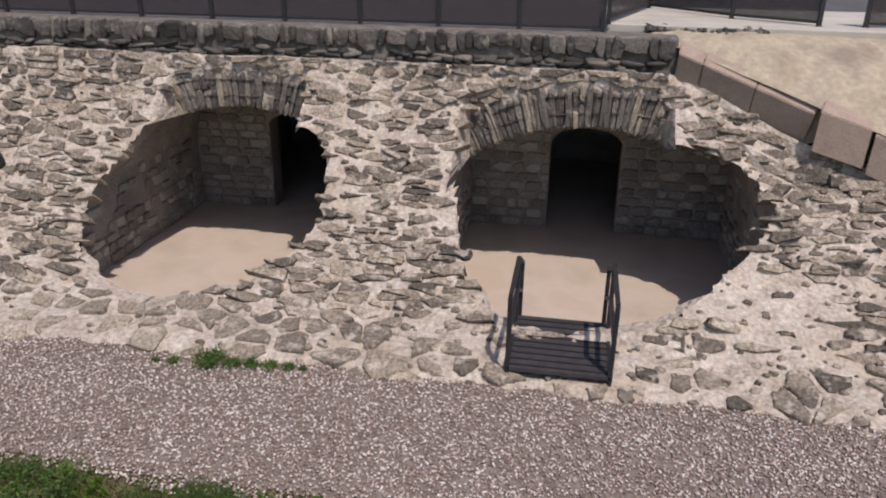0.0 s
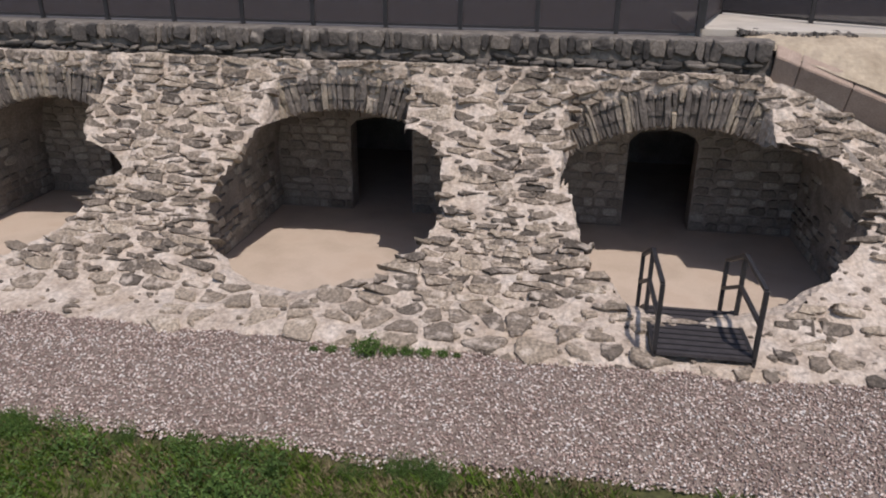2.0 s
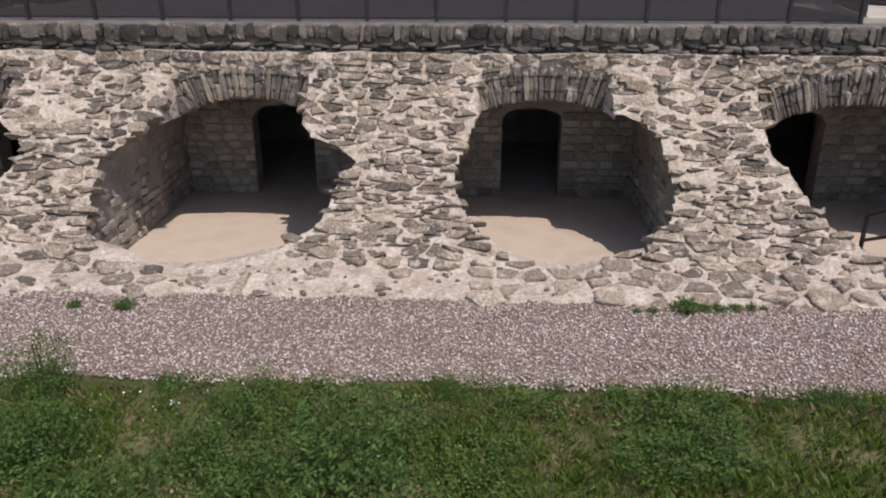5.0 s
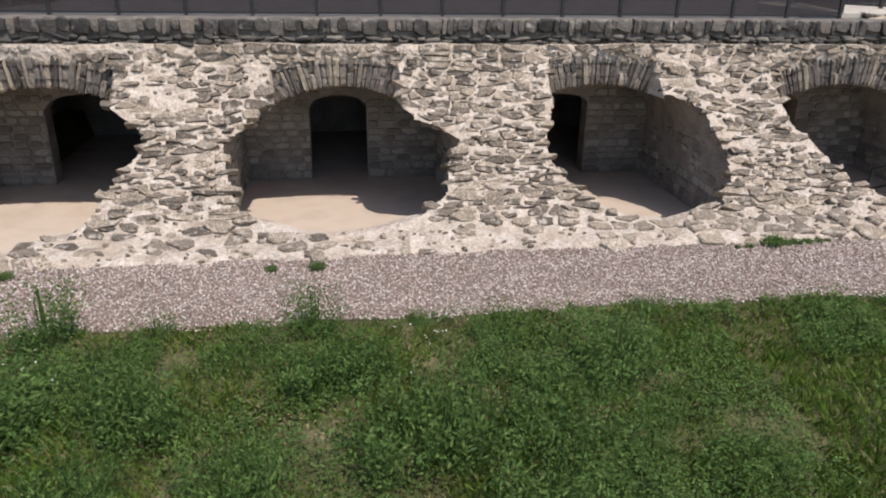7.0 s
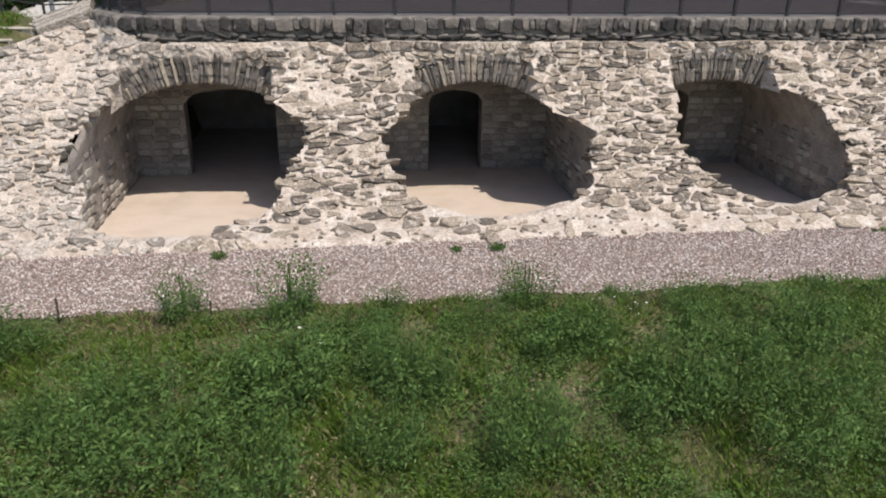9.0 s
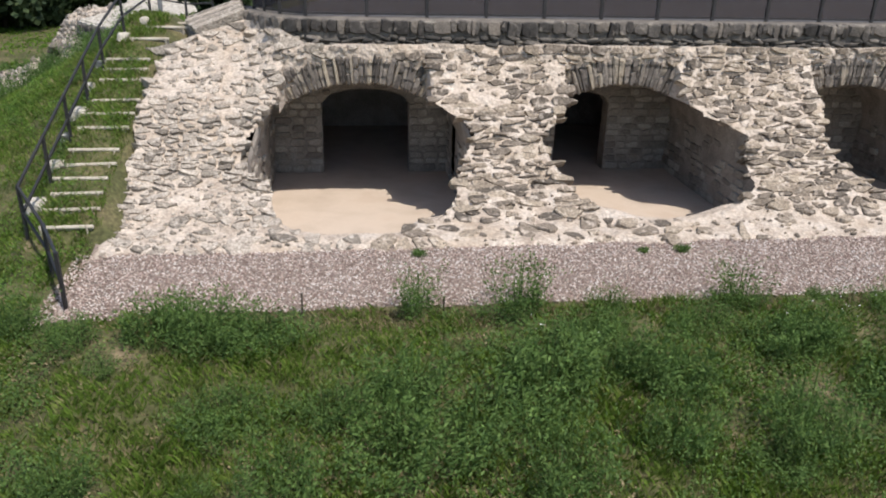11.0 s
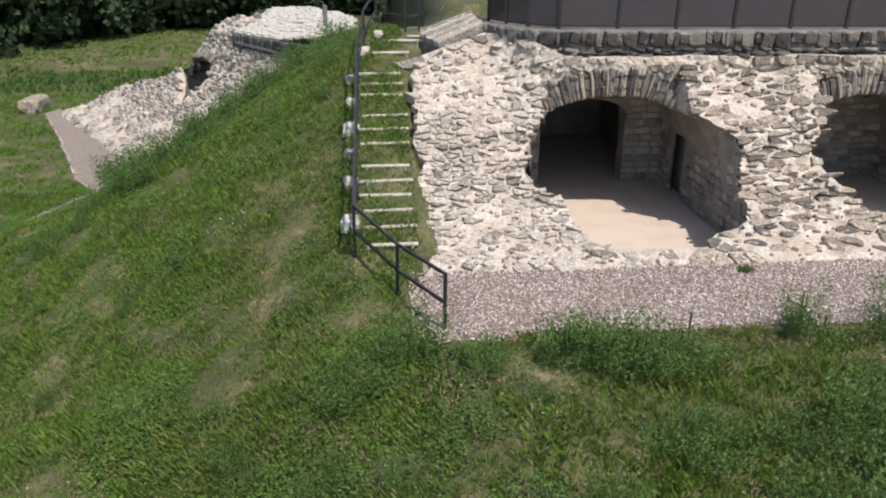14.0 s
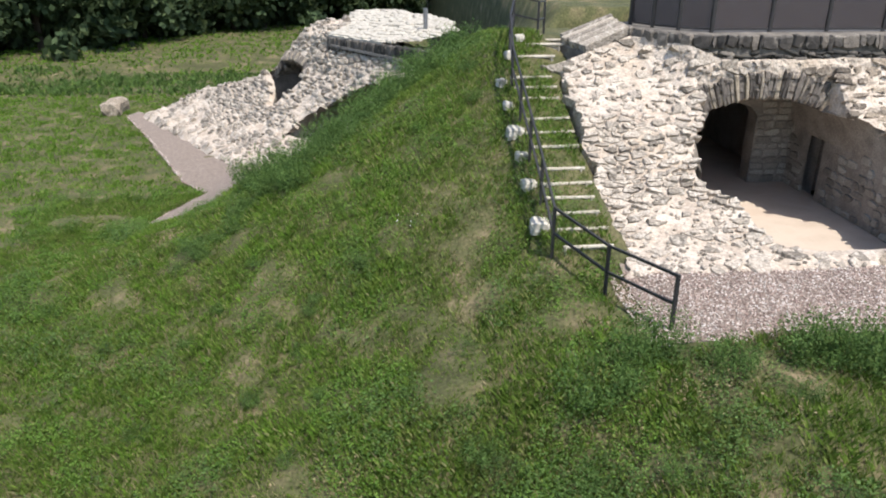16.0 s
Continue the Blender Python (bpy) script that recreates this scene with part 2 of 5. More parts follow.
def fast_mesh(name, verts, tris, mat):
    """A big triangle mesh from arrays."""
    verts, tris = np.asarray(verts, dtype=np.float32), np.asarray(tris, dtype=np.int32)
    me = bpy.data.meshes.new(name)
    me.vertices.add(len(verts))
    me.vertices.foreach_set("co", verts.ravel())
    me.loops.add(tris.size)
    me.loops.foreach_set("vertex_index", tris.ravel())
    me.polygons.add(len(tris))
    me.polygons.foreach_set("loop_start", np.arange(0, tris.size, 3, dtype=np.int32))
    me.materials.append(mat)
    me.update(calc_edges=True)
    me.validate()
    return me


def part(name, bm, mat, parent, label=""):
    me = bpy.data.meshes.new(name)
    bm.to_mesh(me)
    bm.free()
    me.materials.append(mat)
    ob = new(name, me)
    ob.parent = parent
    return tagged(ob, label) if label else ob


def piece(name, me, parent, m):
    ob = new(name, me)
    ob.parent = parent
    ob.matrix_basis = m
    return ob


def holder(name, label, category="", group="", kind="", at=(0, 0, 0)):
    ob = new(name)
    ob.location = at
    return tagged(ob, label, category, group, kind)


def add_box(bm, lo, hi, bevel=0.0, m=None):
    r = bmesh.ops.create_cube(bm, size=1)
    s = [h - l for l, h in zip(lo, hi)]
    c = [(h + l) / 2 for l, h in zip(lo, hi)]
    bmesh.ops.transform(bm, matrix=Matrix.Translation(c) @ Matrix.Diagonal((*s, 1)), verts=r["verts"])
    if bevel:
        edges = list({e for v in r["verts"] for e in v.link_edges})
        r2 = bmesh.ops.bevel(bm, geom=edges, offset=bevel, segments=1, affect="EDGES")
        vs = list({v for f in r2["faces"] for v in f.verts} | {v for v in r["verts"] if v.is_valid})
    else:
        vs = r["verts"]
    if m is not None:
        bmesh.ops.transform(bm, matrix=m, verts=[v for v in vs if v.is_valid])


def add_bar(bm, a, b, w, d=None, sides=4):
    """A straight bar from a to b, square (w by d) or round."""
    a, b = Vector(a), Vector(b)
    ax = (b - a).normalized()
    up = Vector((0, 0, 1)) if abs(ax.z) < 0.9 else Vector((1, 0, 0))
    u = ax.cross(up).normalized()
    v = u.cross(ax)
    d = d or w
    if sides == 4:
        ring = [(-w / 2, -d / 2), (w / 2, -d / 2), (w / 2, d / 2), (-w / 2, d / 2)]
    else:
        ring = [(w / 2 * math.cos(2 * math.pi * i / sides), d / 2 * math.sin(2 * math.pi * i / sides)) for i in range(sides)]
    lo = [bm.verts.new(a + u * p + v * q) for p, q in ring]
    hi = [bm.verts.new(b + u * p + v * q) for p, q in ring]
    n = len(ring)
    for i in range(n):
        bm.faces.new((lo[i], lo[(i + 1) % n], hi[(i + 1) % n], hi[i]))
    bm.faces.new(lo[::-1])
    bm.faces.new(hi)


def step(a, b, v):
    t = np.clip((v - a) / (b - a), 0, 1)
    return t * t * (3 - 2 * t)


rng = np.random.default_rng(7)


def stone_shapes(count, mat, name, corners=(5, 8), boxy=4.5, jit=0.2, lean=0.22):
    """Irregular stones of unit size: an uneven outline, a battered face and a chamfered rim."""
    out = []
    for _ in range(count):
        n = int(rng.integers(*corners))
        ang = np.sort((np.arange(n) + rng.uniform(-0.3, 0.3, n)) * 2 * math.pi / n)
        c, s = np.cos(ang), np.sin(ang)
        r = (np.abs(c) ** boxy + np.abs(s) ** boxy) ** (-1 / boxy) * 0.5 * (1 + rng.uniform(-jit, jit * 0.4, n))
        tilt = rng.uniform(-lean, lean, 2)
        vs, fs = [], []
        for k, (f, h) in enumerate(((1.0, -0.5), (0.99, 0.25), (0.84, 0.46))):
            for i in range(n):
                x, y = r[i] * c[i] * f, r[i] * s[i] * f
                vs.append((x, y, h + (0 if k == 0 else (tilt[0] * x + tilt[1] * y) * 1.2 + rng.uniform(-0.07, 0.07))))
        vs.append((0.04, -0.03, 0.5))
        for k in range(2):
            for i in range(n):
                j = (i + 1) % n
                fs.append((k * n + i, k * n + j, (k + 1) * n + j, (k + 1) * n + i))
        for i in range(n):
            fs.append((2 * n + i, 2 * n + (i + 1) % n, 3 * n))
        out.append(mesh_of(name, vs, fs, mat))
    return out


def join_pieces(name, items, mat, parent):
    """Many pieces (mesh, matrix) as one mesh."""
    vs, ts, base = [], [], 0
    cache = {}
    for me, m in items:
        if me.name not in cache:
            co = np.empty(len(me.vertices) * 3)
            me.vertices.foreach_get("co", co)
            me.calc_loop_triangles()
            tr = np.empty(len(me.loop_triangles) * 3, dtype=np.int32)
            me.loop_triangles.foreach_get("vertices", tr)
            cache[me.name] = (co.reshape(-1, 3), tr.reshape(-1, 3))
        co, tr = cache[me.name]
        a = np.array(m)
        vs.append(co @ a[:3, :3].T + a[:3, 3])
        ts.append(tr + base)
        base += len(co)
    ob = new(name, fast_mesh(name, np.concatenate(vs), np.concatenate(ts), mat))
    ob.parent = parent
    return tagged(ob, kind="stuff")


# ---------------------------------------------------------------- ground
FLOOR_Z, BACK_Y = -0.95, 2.15
FLANK_FOOT, FLANK_U, FLANK_W = Vector((-28.5, 14.9, -2.75)), Vector((0.54, -0.84, 0)), Vector((0.84, 0.54, 0))


def bank_z(y):
    return np.interp(y, [-60, -16, -10.2, -8.6, -6.6, -5.3, -4.6, -0.65, 2.1, 3.6, 7, 13, 20, 32],
                     [-4, -1.3, -0.35, -0.12, -0.08, 0.2, 0.48, 2.06, 3.0, 3.2, 3.1, 2.4, 1.0, -3])


def soft_plus(v, k=1.2):
    return np.log1p(np.exp(np.clip(v * k, -40, 40))) / k


def ground_z(x, y):
    """Height of the ground: gravel walk, lawn in front, bank with steps, the low meadow beyond."""
    x, y = np.asarray(x, float), np.asarray(y, float)
    front = -0.06 - 0.075 * np.clip(-8.6 - y, 0, None) - 0.02 * np.clip(-12 - y, 0, None) ** 1.3
    start = -17.4 + 2.2 * step(-8.2, -10.5, y)
    kb = step(-8.0, -9.2, y)
    bank = bank_z(y) * (1 - kb) + front * kb - (0.45 + 0.2 * step(0, 7, y)) * soft_plus(start - x, 0.9)
    bank = bank - 0.55 * np.exp(-((x + 22.3) / 2.8) ** 2 - ((y - 3.6) / 3.6) ** 2)
    bank = bank - 0.5 * np.exp(-((x + 26) / 2.4) ** 2 - ((y - 1.2) / 3.6) ** 2)
    bank = bank - 0.95 * np.exp(-((x + 21.6) / 2.6) ** 2 - ((y - 9.4) / 3.5) ** 2) - 0.6 * np.exp(-((x + 18.3) / 1.8) ** 2 - ((y - 13.7) / 3.0) ** 2)
    w = np.maximum(step(-15.3 + 1.6 * kb, -15.75 - 2.0 * kb, x), step(-0.2, 0.6, y) * step(-13.3, -13.9, x))
    flight = np.exp(-((x + 16.45) / 0.9) ** 4) * step(-6.0, -5.4, y) * (1 - step(2.4, 4.2, y))
    bank = bank * (1 - flight) + (0.46 + 0.385 * (y + 5.05)) * flight
    z = front * (1 - w) + bank * w
    low = -2.95 + 0.55 * step(0, 3.0, (y - 33.5) * 0.8 - (x + 38) * 0.5) + 0.004 * np.clip(y - 40, 0, 200)
    k = 3.0
    z = np.where(x < -16, np.log(np.exp(np.clip(k * z, -60, 60)) + np.exp(k * low)) / k, z)
    edge = -15.35 + 1.6 * step(-0.3, 0.3, y) + 1.1 * step(2.5, 3.3, y)
    fort = step(edge, edge + 0.2, x) * step(-5.9, -5.6, y) * (1 - step(8.6, 9.6, y)) * (1 - step(15.0, 15.6, x))
    z = z * (1 - fort) - 1.5 * fort
    inside = step(-14.3, -13.5, x) * step(8.6, 10.0, y) * (1 - step(60, 90, y))
    z = z * (1 - inside) + 3.5 * inside
    du = (x - FLANK_FOOT.x) * FLANK_U.x + (y - FLANK_FOOT.y) * FLANK_U.y
    dw = (x - FLANK_FOOT.x) * FLANK_W.x + (y - FLANK_FOOT.y) * FLANK_W.y
    pit = step(0.3, 0.9, dw) * (1 - step(4.6, 5.2, dw) * step(-1.6, -2.4, du)) * (1 - step(7.4, 8.0, dw)) * step(-8.2, -7.6, du) * (1 - step(7.4, 8.2, du))
    return z * (1 - pit) + np.minimum(z, -3.4) * pit


def axis(lo, hi, fine, far_lo, far_hi):
    mid = np.arange(lo, hi + fine / 2, fine)
    a, b = [], []
    v, s = lo, fine
    while v > far_lo:
        s *= 1.25
        v -= s
        a.append(v)
    v, s = hi, fine
    while v < far_hi:
        s *= 1.25
        v += s
        b.append(v)
    return np.concatenate([a[::-1], mid, b])


gx, gy = axis(-38, 16, 0.28, -1500, 1500), axis(-15, 24, 0.28, -1500, 1500)
GX, GY = np.meshgrid(gx, gy, indexing="ij")
GZ = ground_z(GX, GY)
rough = np.array([[noise.fractal((x * 0.8, y * 0.8, 3.1), 1.0, 2.0, 4) for y in gy] for x in gx])
on_gravel = (GX > -16) & (GY > -8.6) & (GY < -6)
GZ += rough * np.where(on_gravel, 0.015, 0.12) * (np.abs(GX) < 60) * (np.abs(GY) < 60)
nx, ny = len(gx), len(gy)
idx = np.arange(nx * ny).reshape(nx, ny)
q = np.stack([idx[:-1, :-1], idx[1:, :-1], idx[1:, 1:], idx[:-1, 1:]], -1).reshape(-1, 4)
tri = np.concatenate([q[:, [0, 1, 2]], q[:, [0, 2, 3]]])
ground = new("ground", fast_mesh("ground", np.stack([GX, GY, GZ], -1).reshape(-1, 3), tri, SOIL))
tagged(ground, "grassy soil bank and meadow with bare patches", "ground", kind="structure")


def strip_sheet(name, label, left, right, rows, mat, lift=0.03, category="path"):
    """A thin gravel bed laid on the ground between two border lines, each a function of 0..1."""
    vs, fs = [], []
    cols = 14
    for i in range(rows + 1):
        a, b = Vector(left(i / rows)), Vector(right(i / rows))
        for j in range(cols + 1):
            p = a.lerp(b, j / cols)
            wob = 0.16 * noise.noise((p.x * 1.3, p.y * 1.3, 5)) if j in (0, cols) else 0
            p = p + (a - b).normalized() * wob
            edge = -0.05 if j in (0, cols) else 0.0
            vs.append((p.x, p.y, float(ground_z(p.x, p.y)) + lift + edge))
    for i in range(rows):
        for j in range(cols):
            k = i * (cols + 1) + j
            fs.append((k, k + 1, k + cols + 2, k + cols + 1))
    return tagged(new(name, mesh_of(name, vs, fs, mat, True)), label, category, kind="structure")


def lerp2(a, b):
    return lambda t: (a[0] + (b[0] - a[0]) * t, a[1] + (b[1] - a[1]) * t, 0)


walk_bed = strip_sheet("gravel_path", "pinkish grey gravel walk along the ruined wall", lerp2((-15.9, -8.62), (16, -8.5)), lerp2((-15.9, -5.75), (16, -5.75)),
                       150, GRAVEL_BED, 0.03)
LOW_LEFT = [(-33.6, 21.6), (-30.6, 15.4), (-28.1, 9.8), (-26.75, 7.9), (-27.6, 6.4), (-28.1, 5.0)]
LOW_RIGHT = [(-33.3, 22.8), (-29.6, 17.6), (-26.0, 12.3), (-24.8, 9.0), (-25.6, 6.6), (-26.8, 4.7)]


def border(points):
    cum = np.concatenate([[0], np.cumsum([math.dist(a, b) for a, b in zip(points, points[1:])])])
    cum /= cum[-1]
    return lambda t: (float(np.interp(t, cum, [p[0] for p in points])), float(np.interp(t, cum, [p[1] for p in points])), 0)


low_left, low_right = border(LOW_LEFT), border(LOW_RIGHT)
flank_bed = strip_sheet("gravel_path", "gravel path beside the lower ruin", low_left, low_right, 60, GRAVEL_BED, 0.08)

# ---------------------------------------------------------------- ruined casemate front
PROFILE = [(-6.35, -0.25), (-6.05, 0.04), (-5.2, 0.15), (-4.6, 0.42), (-3.9, 0.65), (-3.45, 0.92), (-2.6, 1.40), (-2.25, 1.68), (-1.75, 2.0),
           (-1.45, 2.2), (-1.15, 2.5), (-0.82, 2.9), (-0.72, 3.16)]


RING_Y = -0.80


class Front:
    """A sloping ruined front: a profile swept along a line, with arched openings cut through it."""

    def __init__(self, profile, arches, to_world, end_shift=None, ragged=None):
        self.p = np.array(profile)
        seg = np.hypot(*np.diff(self.p, axis=0).T)
        self.s = np.concatenate([[0], np.cumsum(seg)])
        self.arches, self.to_world, self.end_shift, self.ragged = arches, to_world, end_shift, ragged

    def yz(self, s):
        return np.interp(s, self.s, self.p[:, 0]), np.interp(s, self.s, self.p[:, 1])

    def s_of_z(self, z):
        return np.interp(z, self.p[:, 1], self.s)

    def local(self, x, s):
        y, z = self.yz(s)
        if self.end_shift:
            dy, dz = self.end_shift(x, z)
            y, z = y + dy, z + dz
        b = 0.12 * noise.fractal((x * 0.9, s * 0.9, 1.7), 1.0, 2.0, 3) + 0.07 * noise.noise((x * 2.4, s * 4.6, 9.2))
        shift = self.ragged(x, s) if self.ragged else 0.0
        w = self.set_back(x, float(self.yz(s)[1]))
        y = (y - 0.8 * b) * (1 - w) + (RING_Y - 0.15 * b) * w
        return Vector((x + shift, y, z + 0.5 * b * min(1.0, s) * (1 - w)))

    def set_back(self, x, z):
        """1 on the upright face of an arch ring, 0 on the sloping masonry round it."""
        for a in self.arches:
            if "circle" in a and a["ring"][0] - 0.1 < x < a["ring"][1] + 0.1:
                (cx, cz, r), (lo, hi) = a["circle"], a["ring"]
                edge = r + a["depth"] + 0.05 * noise.noise((x * 4, z * 4, 2.0))
                return float(step(lo - 0.06, lo + 0.06, x) * step(hi + 0.06, hi - 0.06, x) * step(edge + 0.5, edge - 0.02, math.hypot(x - cx, z - cz)) * step(1.32, 1.42, z))
        return 0.0

    def axes_at(self, x, s):
        """Along, up and out at a place of the front."""
        a = self.local(x, s)
        y0, z0 = self.yz(max(0.0, s - 0.14))
        y1, z1 = self.yz(min(self.s[-1], s + 0.14))
        if self.end_shift:
            (dy0, dz0), (dy1, dz1) = self.end_shift(x, z0), self.end_shift(x, z1)
            y0, z0, y1, z1 = y0 + dy0, z0 + dz0, y1 + dy1, z1 + dz1
        up = Vector((0, y1 - y0, z1 - z0)).normalized()
        al = Vector((1, 0, 0))
        return a, al, up, al.cross(up)

    def opening(self, x, z):
        for a in self.arches:
            if a["top"][0][0] < x < a["top"][-1][0]:
                t = np.interp(x, [p[0] for p in a["top"]], [p[1] for p in a["top"]])
                b = np.interp(x, [p[0] for p in a["bot"]], [p[1] for p in a["bot"]])
                return a, t - z, z - b
        return None, -9, -9

    def is_open(self, x, s, grow=0.0):
        z = float(self.yz(s)[1])
        a, up, dn = self.opening(x, z)
        return a is not None and up > -grow and dn > -grow

    def in_ring(self, x, s):
        z = float(self.yz(s)[1])
        for a in self.arches:
            lo, hi = a["ring"]
            if "circle" in a and lo - 0.04 < x < hi + 0.04 and z > 1 and math.hypot(x - a["circle"][0], z - a["circle"][1]) < a["circle"][2] + a["depth"] * 0.97:
                return True
            if "circle" not in a and lo - 0.05 < x < hi + 0.05:
                t = np.interp(x, [p[0] for p in a["top"]], [p[1] for p in a["top"]])
                st = float(self.s_of_z(t))
                dz = (np.interp(x + 0.25, [p[0] for p in a["top"]], [p[1] for p in a["top"]]) - t) / 0.25
                if st - 0.05 < s < st + a["depth"] * (0.94 - 0.5 * min(1.0, abs(dz))):
                    return True
        return False

    def body(self, name, x0, x1, cell, mat, label):
        xs = np.linspace(x0, x1, int((x1 - x0) / cell) + 1)
        ss = np.linspace(0, self.s[-1], int(self.s[-1] / cell) + 1)
        vs, fs, ids = [], [], {}

        def vid(i, j):
            if (i, j) not in ids:
                ids[i, j] = len(vs)
                s = ss[j]
                for a in self.arches:
                    if a["top"][0][0] < xs[i] < a["top"][-1][0]:
                        for kind in ("top", "bot"):
                            e = float(self.s_of_z(np.interp(xs[i], [p[0] for p in a[kind]], [p[1] for p in a[kind]])))
                            if abs(e - s) < cell * 0.75:
                                s = e
                vs.append(self.local(xs[i], s))
            return ids[i, j]

        solid = {(i, j) for i in range(len(xs) - 1) for j in range(len(ss) - 1)
                 if not self.is_open((xs[i] + xs[i + 1]) / 2, (ss[j] + ss[j + 1]) / 2, 0.0)}
        for i, j in sorted(solid):
            c = [vid(i, j), vid(i + 1, j), vid(i + 1, j + 1), vid(i, j + 1)]
            fs.append(c)
        inner_from, inner_mats = len(fs), []
        for a in self.arches:
            lo, hi = a["top"][0][0], a["top"][-1][0]
            for kind in ("top", "bot"):
                px, pz = [p[0] for p in a[kind]], [p[1] for p in a[kind]]
                first = None
                for x in np.linspace(lo, hi, 64):
                    if not x0 - 0.06 <= x <= x1 + 0.06:
                        continue
                    p = self.local(float(x), float(self.s_of_z(np.interp(x, px, pz))))
                    k = len(vs)
                    if kind == "top":
                        row = [p, p + Vector((0, 0.25, 0.03)), p + Vector((0, 0.95, 0.12))]
                    else:
                        u = (x - a["cx"]) / ((hi - lo) / 2)
                        aside = 0.85 * max(0.0, (abs(u) - 0.55) / 0.45) * (1 if u > 0 else -1)
                        back = p + Vector((aside, 0.32 + 0.05 * noise.noise((x * 3, 1, 1)), -0.04))
                        row = [p, back, Vector((back.x, back.y + 0.12, self.p[0][1] - 0.85))]
                    vs += row
                    if first is not None:
                        for e in range(2):
                            q4 = (k - 3 + e, k + e, k + e + 1, k - 2 + e)
                            fs.append(q4 if kind == "bot" else q4[::-1])
                            inner_mats.append(1 if kind == "top" else e)
                    first = k
        vs = [self.to_world @ v for v in vs]
        me = mesh_of(name, vs, fs, mat)
        me.materials.append(INNER)
        for p in me.polygons[inner_from:]:
            p.material_index = inner_mats[p.index - inner_from]
        return tagged(new(name, me), label, "wall", kind="structure")

    def cells(self, x0, x1, size, loose):
        """Uneven stone outlines packed over the front: long and flat in the piers, broad on the apron. Yields (x, s) outlines."""
        table = np.linspace(0, self.s[-1], 200)
        k = np.interp(table, [0, 1.2, 1.7, 4.6, 5.2, 9], [1.1, 1.1, loose, loose, loose * 0.8, loose * 0.8])
        warped = np.concatenate([[0], np.cumsum((k[1:] + k[:-1]) / 2 * np.diff(table))])
        pts, row, S = [], 0, size * 0.3
        while S < warped[-1] - 0.1:
            for x in np.arange(x0 - 0.5 + (row % 2) * size / 2, x1 + 0.5, size):
                if rng.random() > 0.26:
                    pts.append((x + rng.normal(0, 0.26 * size), S + rng.normal(0, (0.2 if S < 1.3 else 0.075) * size)))
            S += size * rng.uniform(0.62, 1.05)
            row += 1
        pts = np.array(pts)
        for i, p in enumerate(pts):
            if not x0 <= p[0] < x1:
                continue
            d = pts - p
            near = np.argsort((d ** 2).sum(1))[1:17]
            poly = [np.array(v) for v in ((-0.6, -0.6), (0.6, -0.6), (0.6, 0.6), (-0.6, 0.6))]
            for n in near:
                q, half = d[n], (d[n] ** 2).sum() / 2
                out = []
                for a, b in zip(poly, poly[1:] + poly[:1]):
                    da, db = a @ q - half, b @ q - half
                    if da <= 0:
                        out.append(a)
                    if da * db < 0:
                        out.append(a + (b - a) * (da / (da - db)))
                poly = out
                if len(poly) < 3:
                    break
            if len(poly) < 3:
                continue
            w = np.array(poly) + p
            w[:, 1] = np.interp(np.clip(w[:, 1], 0.02, warped[-1] - 0.02), warped, table)
            yield w

    def stones(self, wall, x0, x1, mat, most=295, far=STONE_FAR, size=0.33, loose=1.9, bare=0.30, skip=0.07, lay=0.45, open_joint=0.2):
        made = []
        for w in self.cells(x0, x1, size, loose):
            c = w.mean(0)
            xc, sc = float(c[0]), float(c[1])
            if self.is_open(xc, sc, -0.02) or self.in_ring(xc, sc):
                continue
            apron = sc < 1.45
            patch = noise.fractal((xc * 0.5, sc * 0.6, 12.3), 1.0, 2.0, 3)
            if (patch > bare and rng.random() < 0.8) or rng.random() < skip + (0.16 if apron else 0.0):
                continue
            rim = self.is_open(xc + 0.3, sc) or self.is_open(xc - 0.3, sc)
            gap = rng.uniform(0.025, 0.075) if apron else rng.uniform(0.016, 0.056)
            if rng.random() < open_joint:
                gap += 0.04
            at, al, up, out = self.axes_at(xc, sc)
            rel = w - c
            r = np.hypot(rel[:, 0], rel[:, 1])
            rel = rel * np.clip(1 - gap / np.maximum(r, 0.05) * 1.25, 0.3, 1)[:, None]
            nxt, prv = np.roll(rel, -1, 0), np.roll(rel, 1, 0)
            cut = rng.uniform(0.03, 0.2, (len(rel), 1))
            rel = np.stack([rel + (prv - rel) * cut, rel + (nxt - rel) * cut], 1).reshape(-1, 2)
            rel += rng.normal(0, 0.014, rel.shape)
            th = rng.uniform(0.012, 0.045) if apron else rng.uniform(0.015, 0.06) if not rim else rng.uniform(0.03, 0.12)
            tx, ty = rng.normal(0, 0.08 if apron else 0.15, 2)
            up2 = up.lerp(Vector((0, 0, 1)), 0.0 if apron else lay).normalized()
            out2 = al.cross(up2)
            fit_up = 1.0 / max(0.55, up.dot(up2))
            n = len(rel)
            vs = []
            for f, h in ((1.0, -0.14), (1.0, th - 0.012), (0.90, th + 0.012)):
                for v in rel:
                    z = h if h < 0 else h + (tx * v[0] + ty * v[1]) + rng.normal(0, 0.004)
                    vs.append((v[0] * f, v[1] * f * fit_up, z))
            fs = [(k * n + i, k * n + (i + 1) % n, (k + 1) * n + (i + 1) % n, (k + 1) * n + i) for k in range(2) for i in range(n)]
            fs.append(tuple(range(2 * n, 3 * n)))
            m = Matrix.Translation(at) @ Matrix((al, up2, out2)).transposed().to_4x4()
            made.append((vs, fs, self.to_world @ m))
        order = sorted(range(len(made)), key=lambda i: made[i][2].translation.z) if most < len(made) else range(len(made))
        rest = []
        for k, i in enumerate(order):
            vs, fs, m = made[i]
            me = mesh_of("stone", vs, fs, mat)
            if k < most:
                piece("stone", me, wall, m)
            else:
                rest.append((me, m))
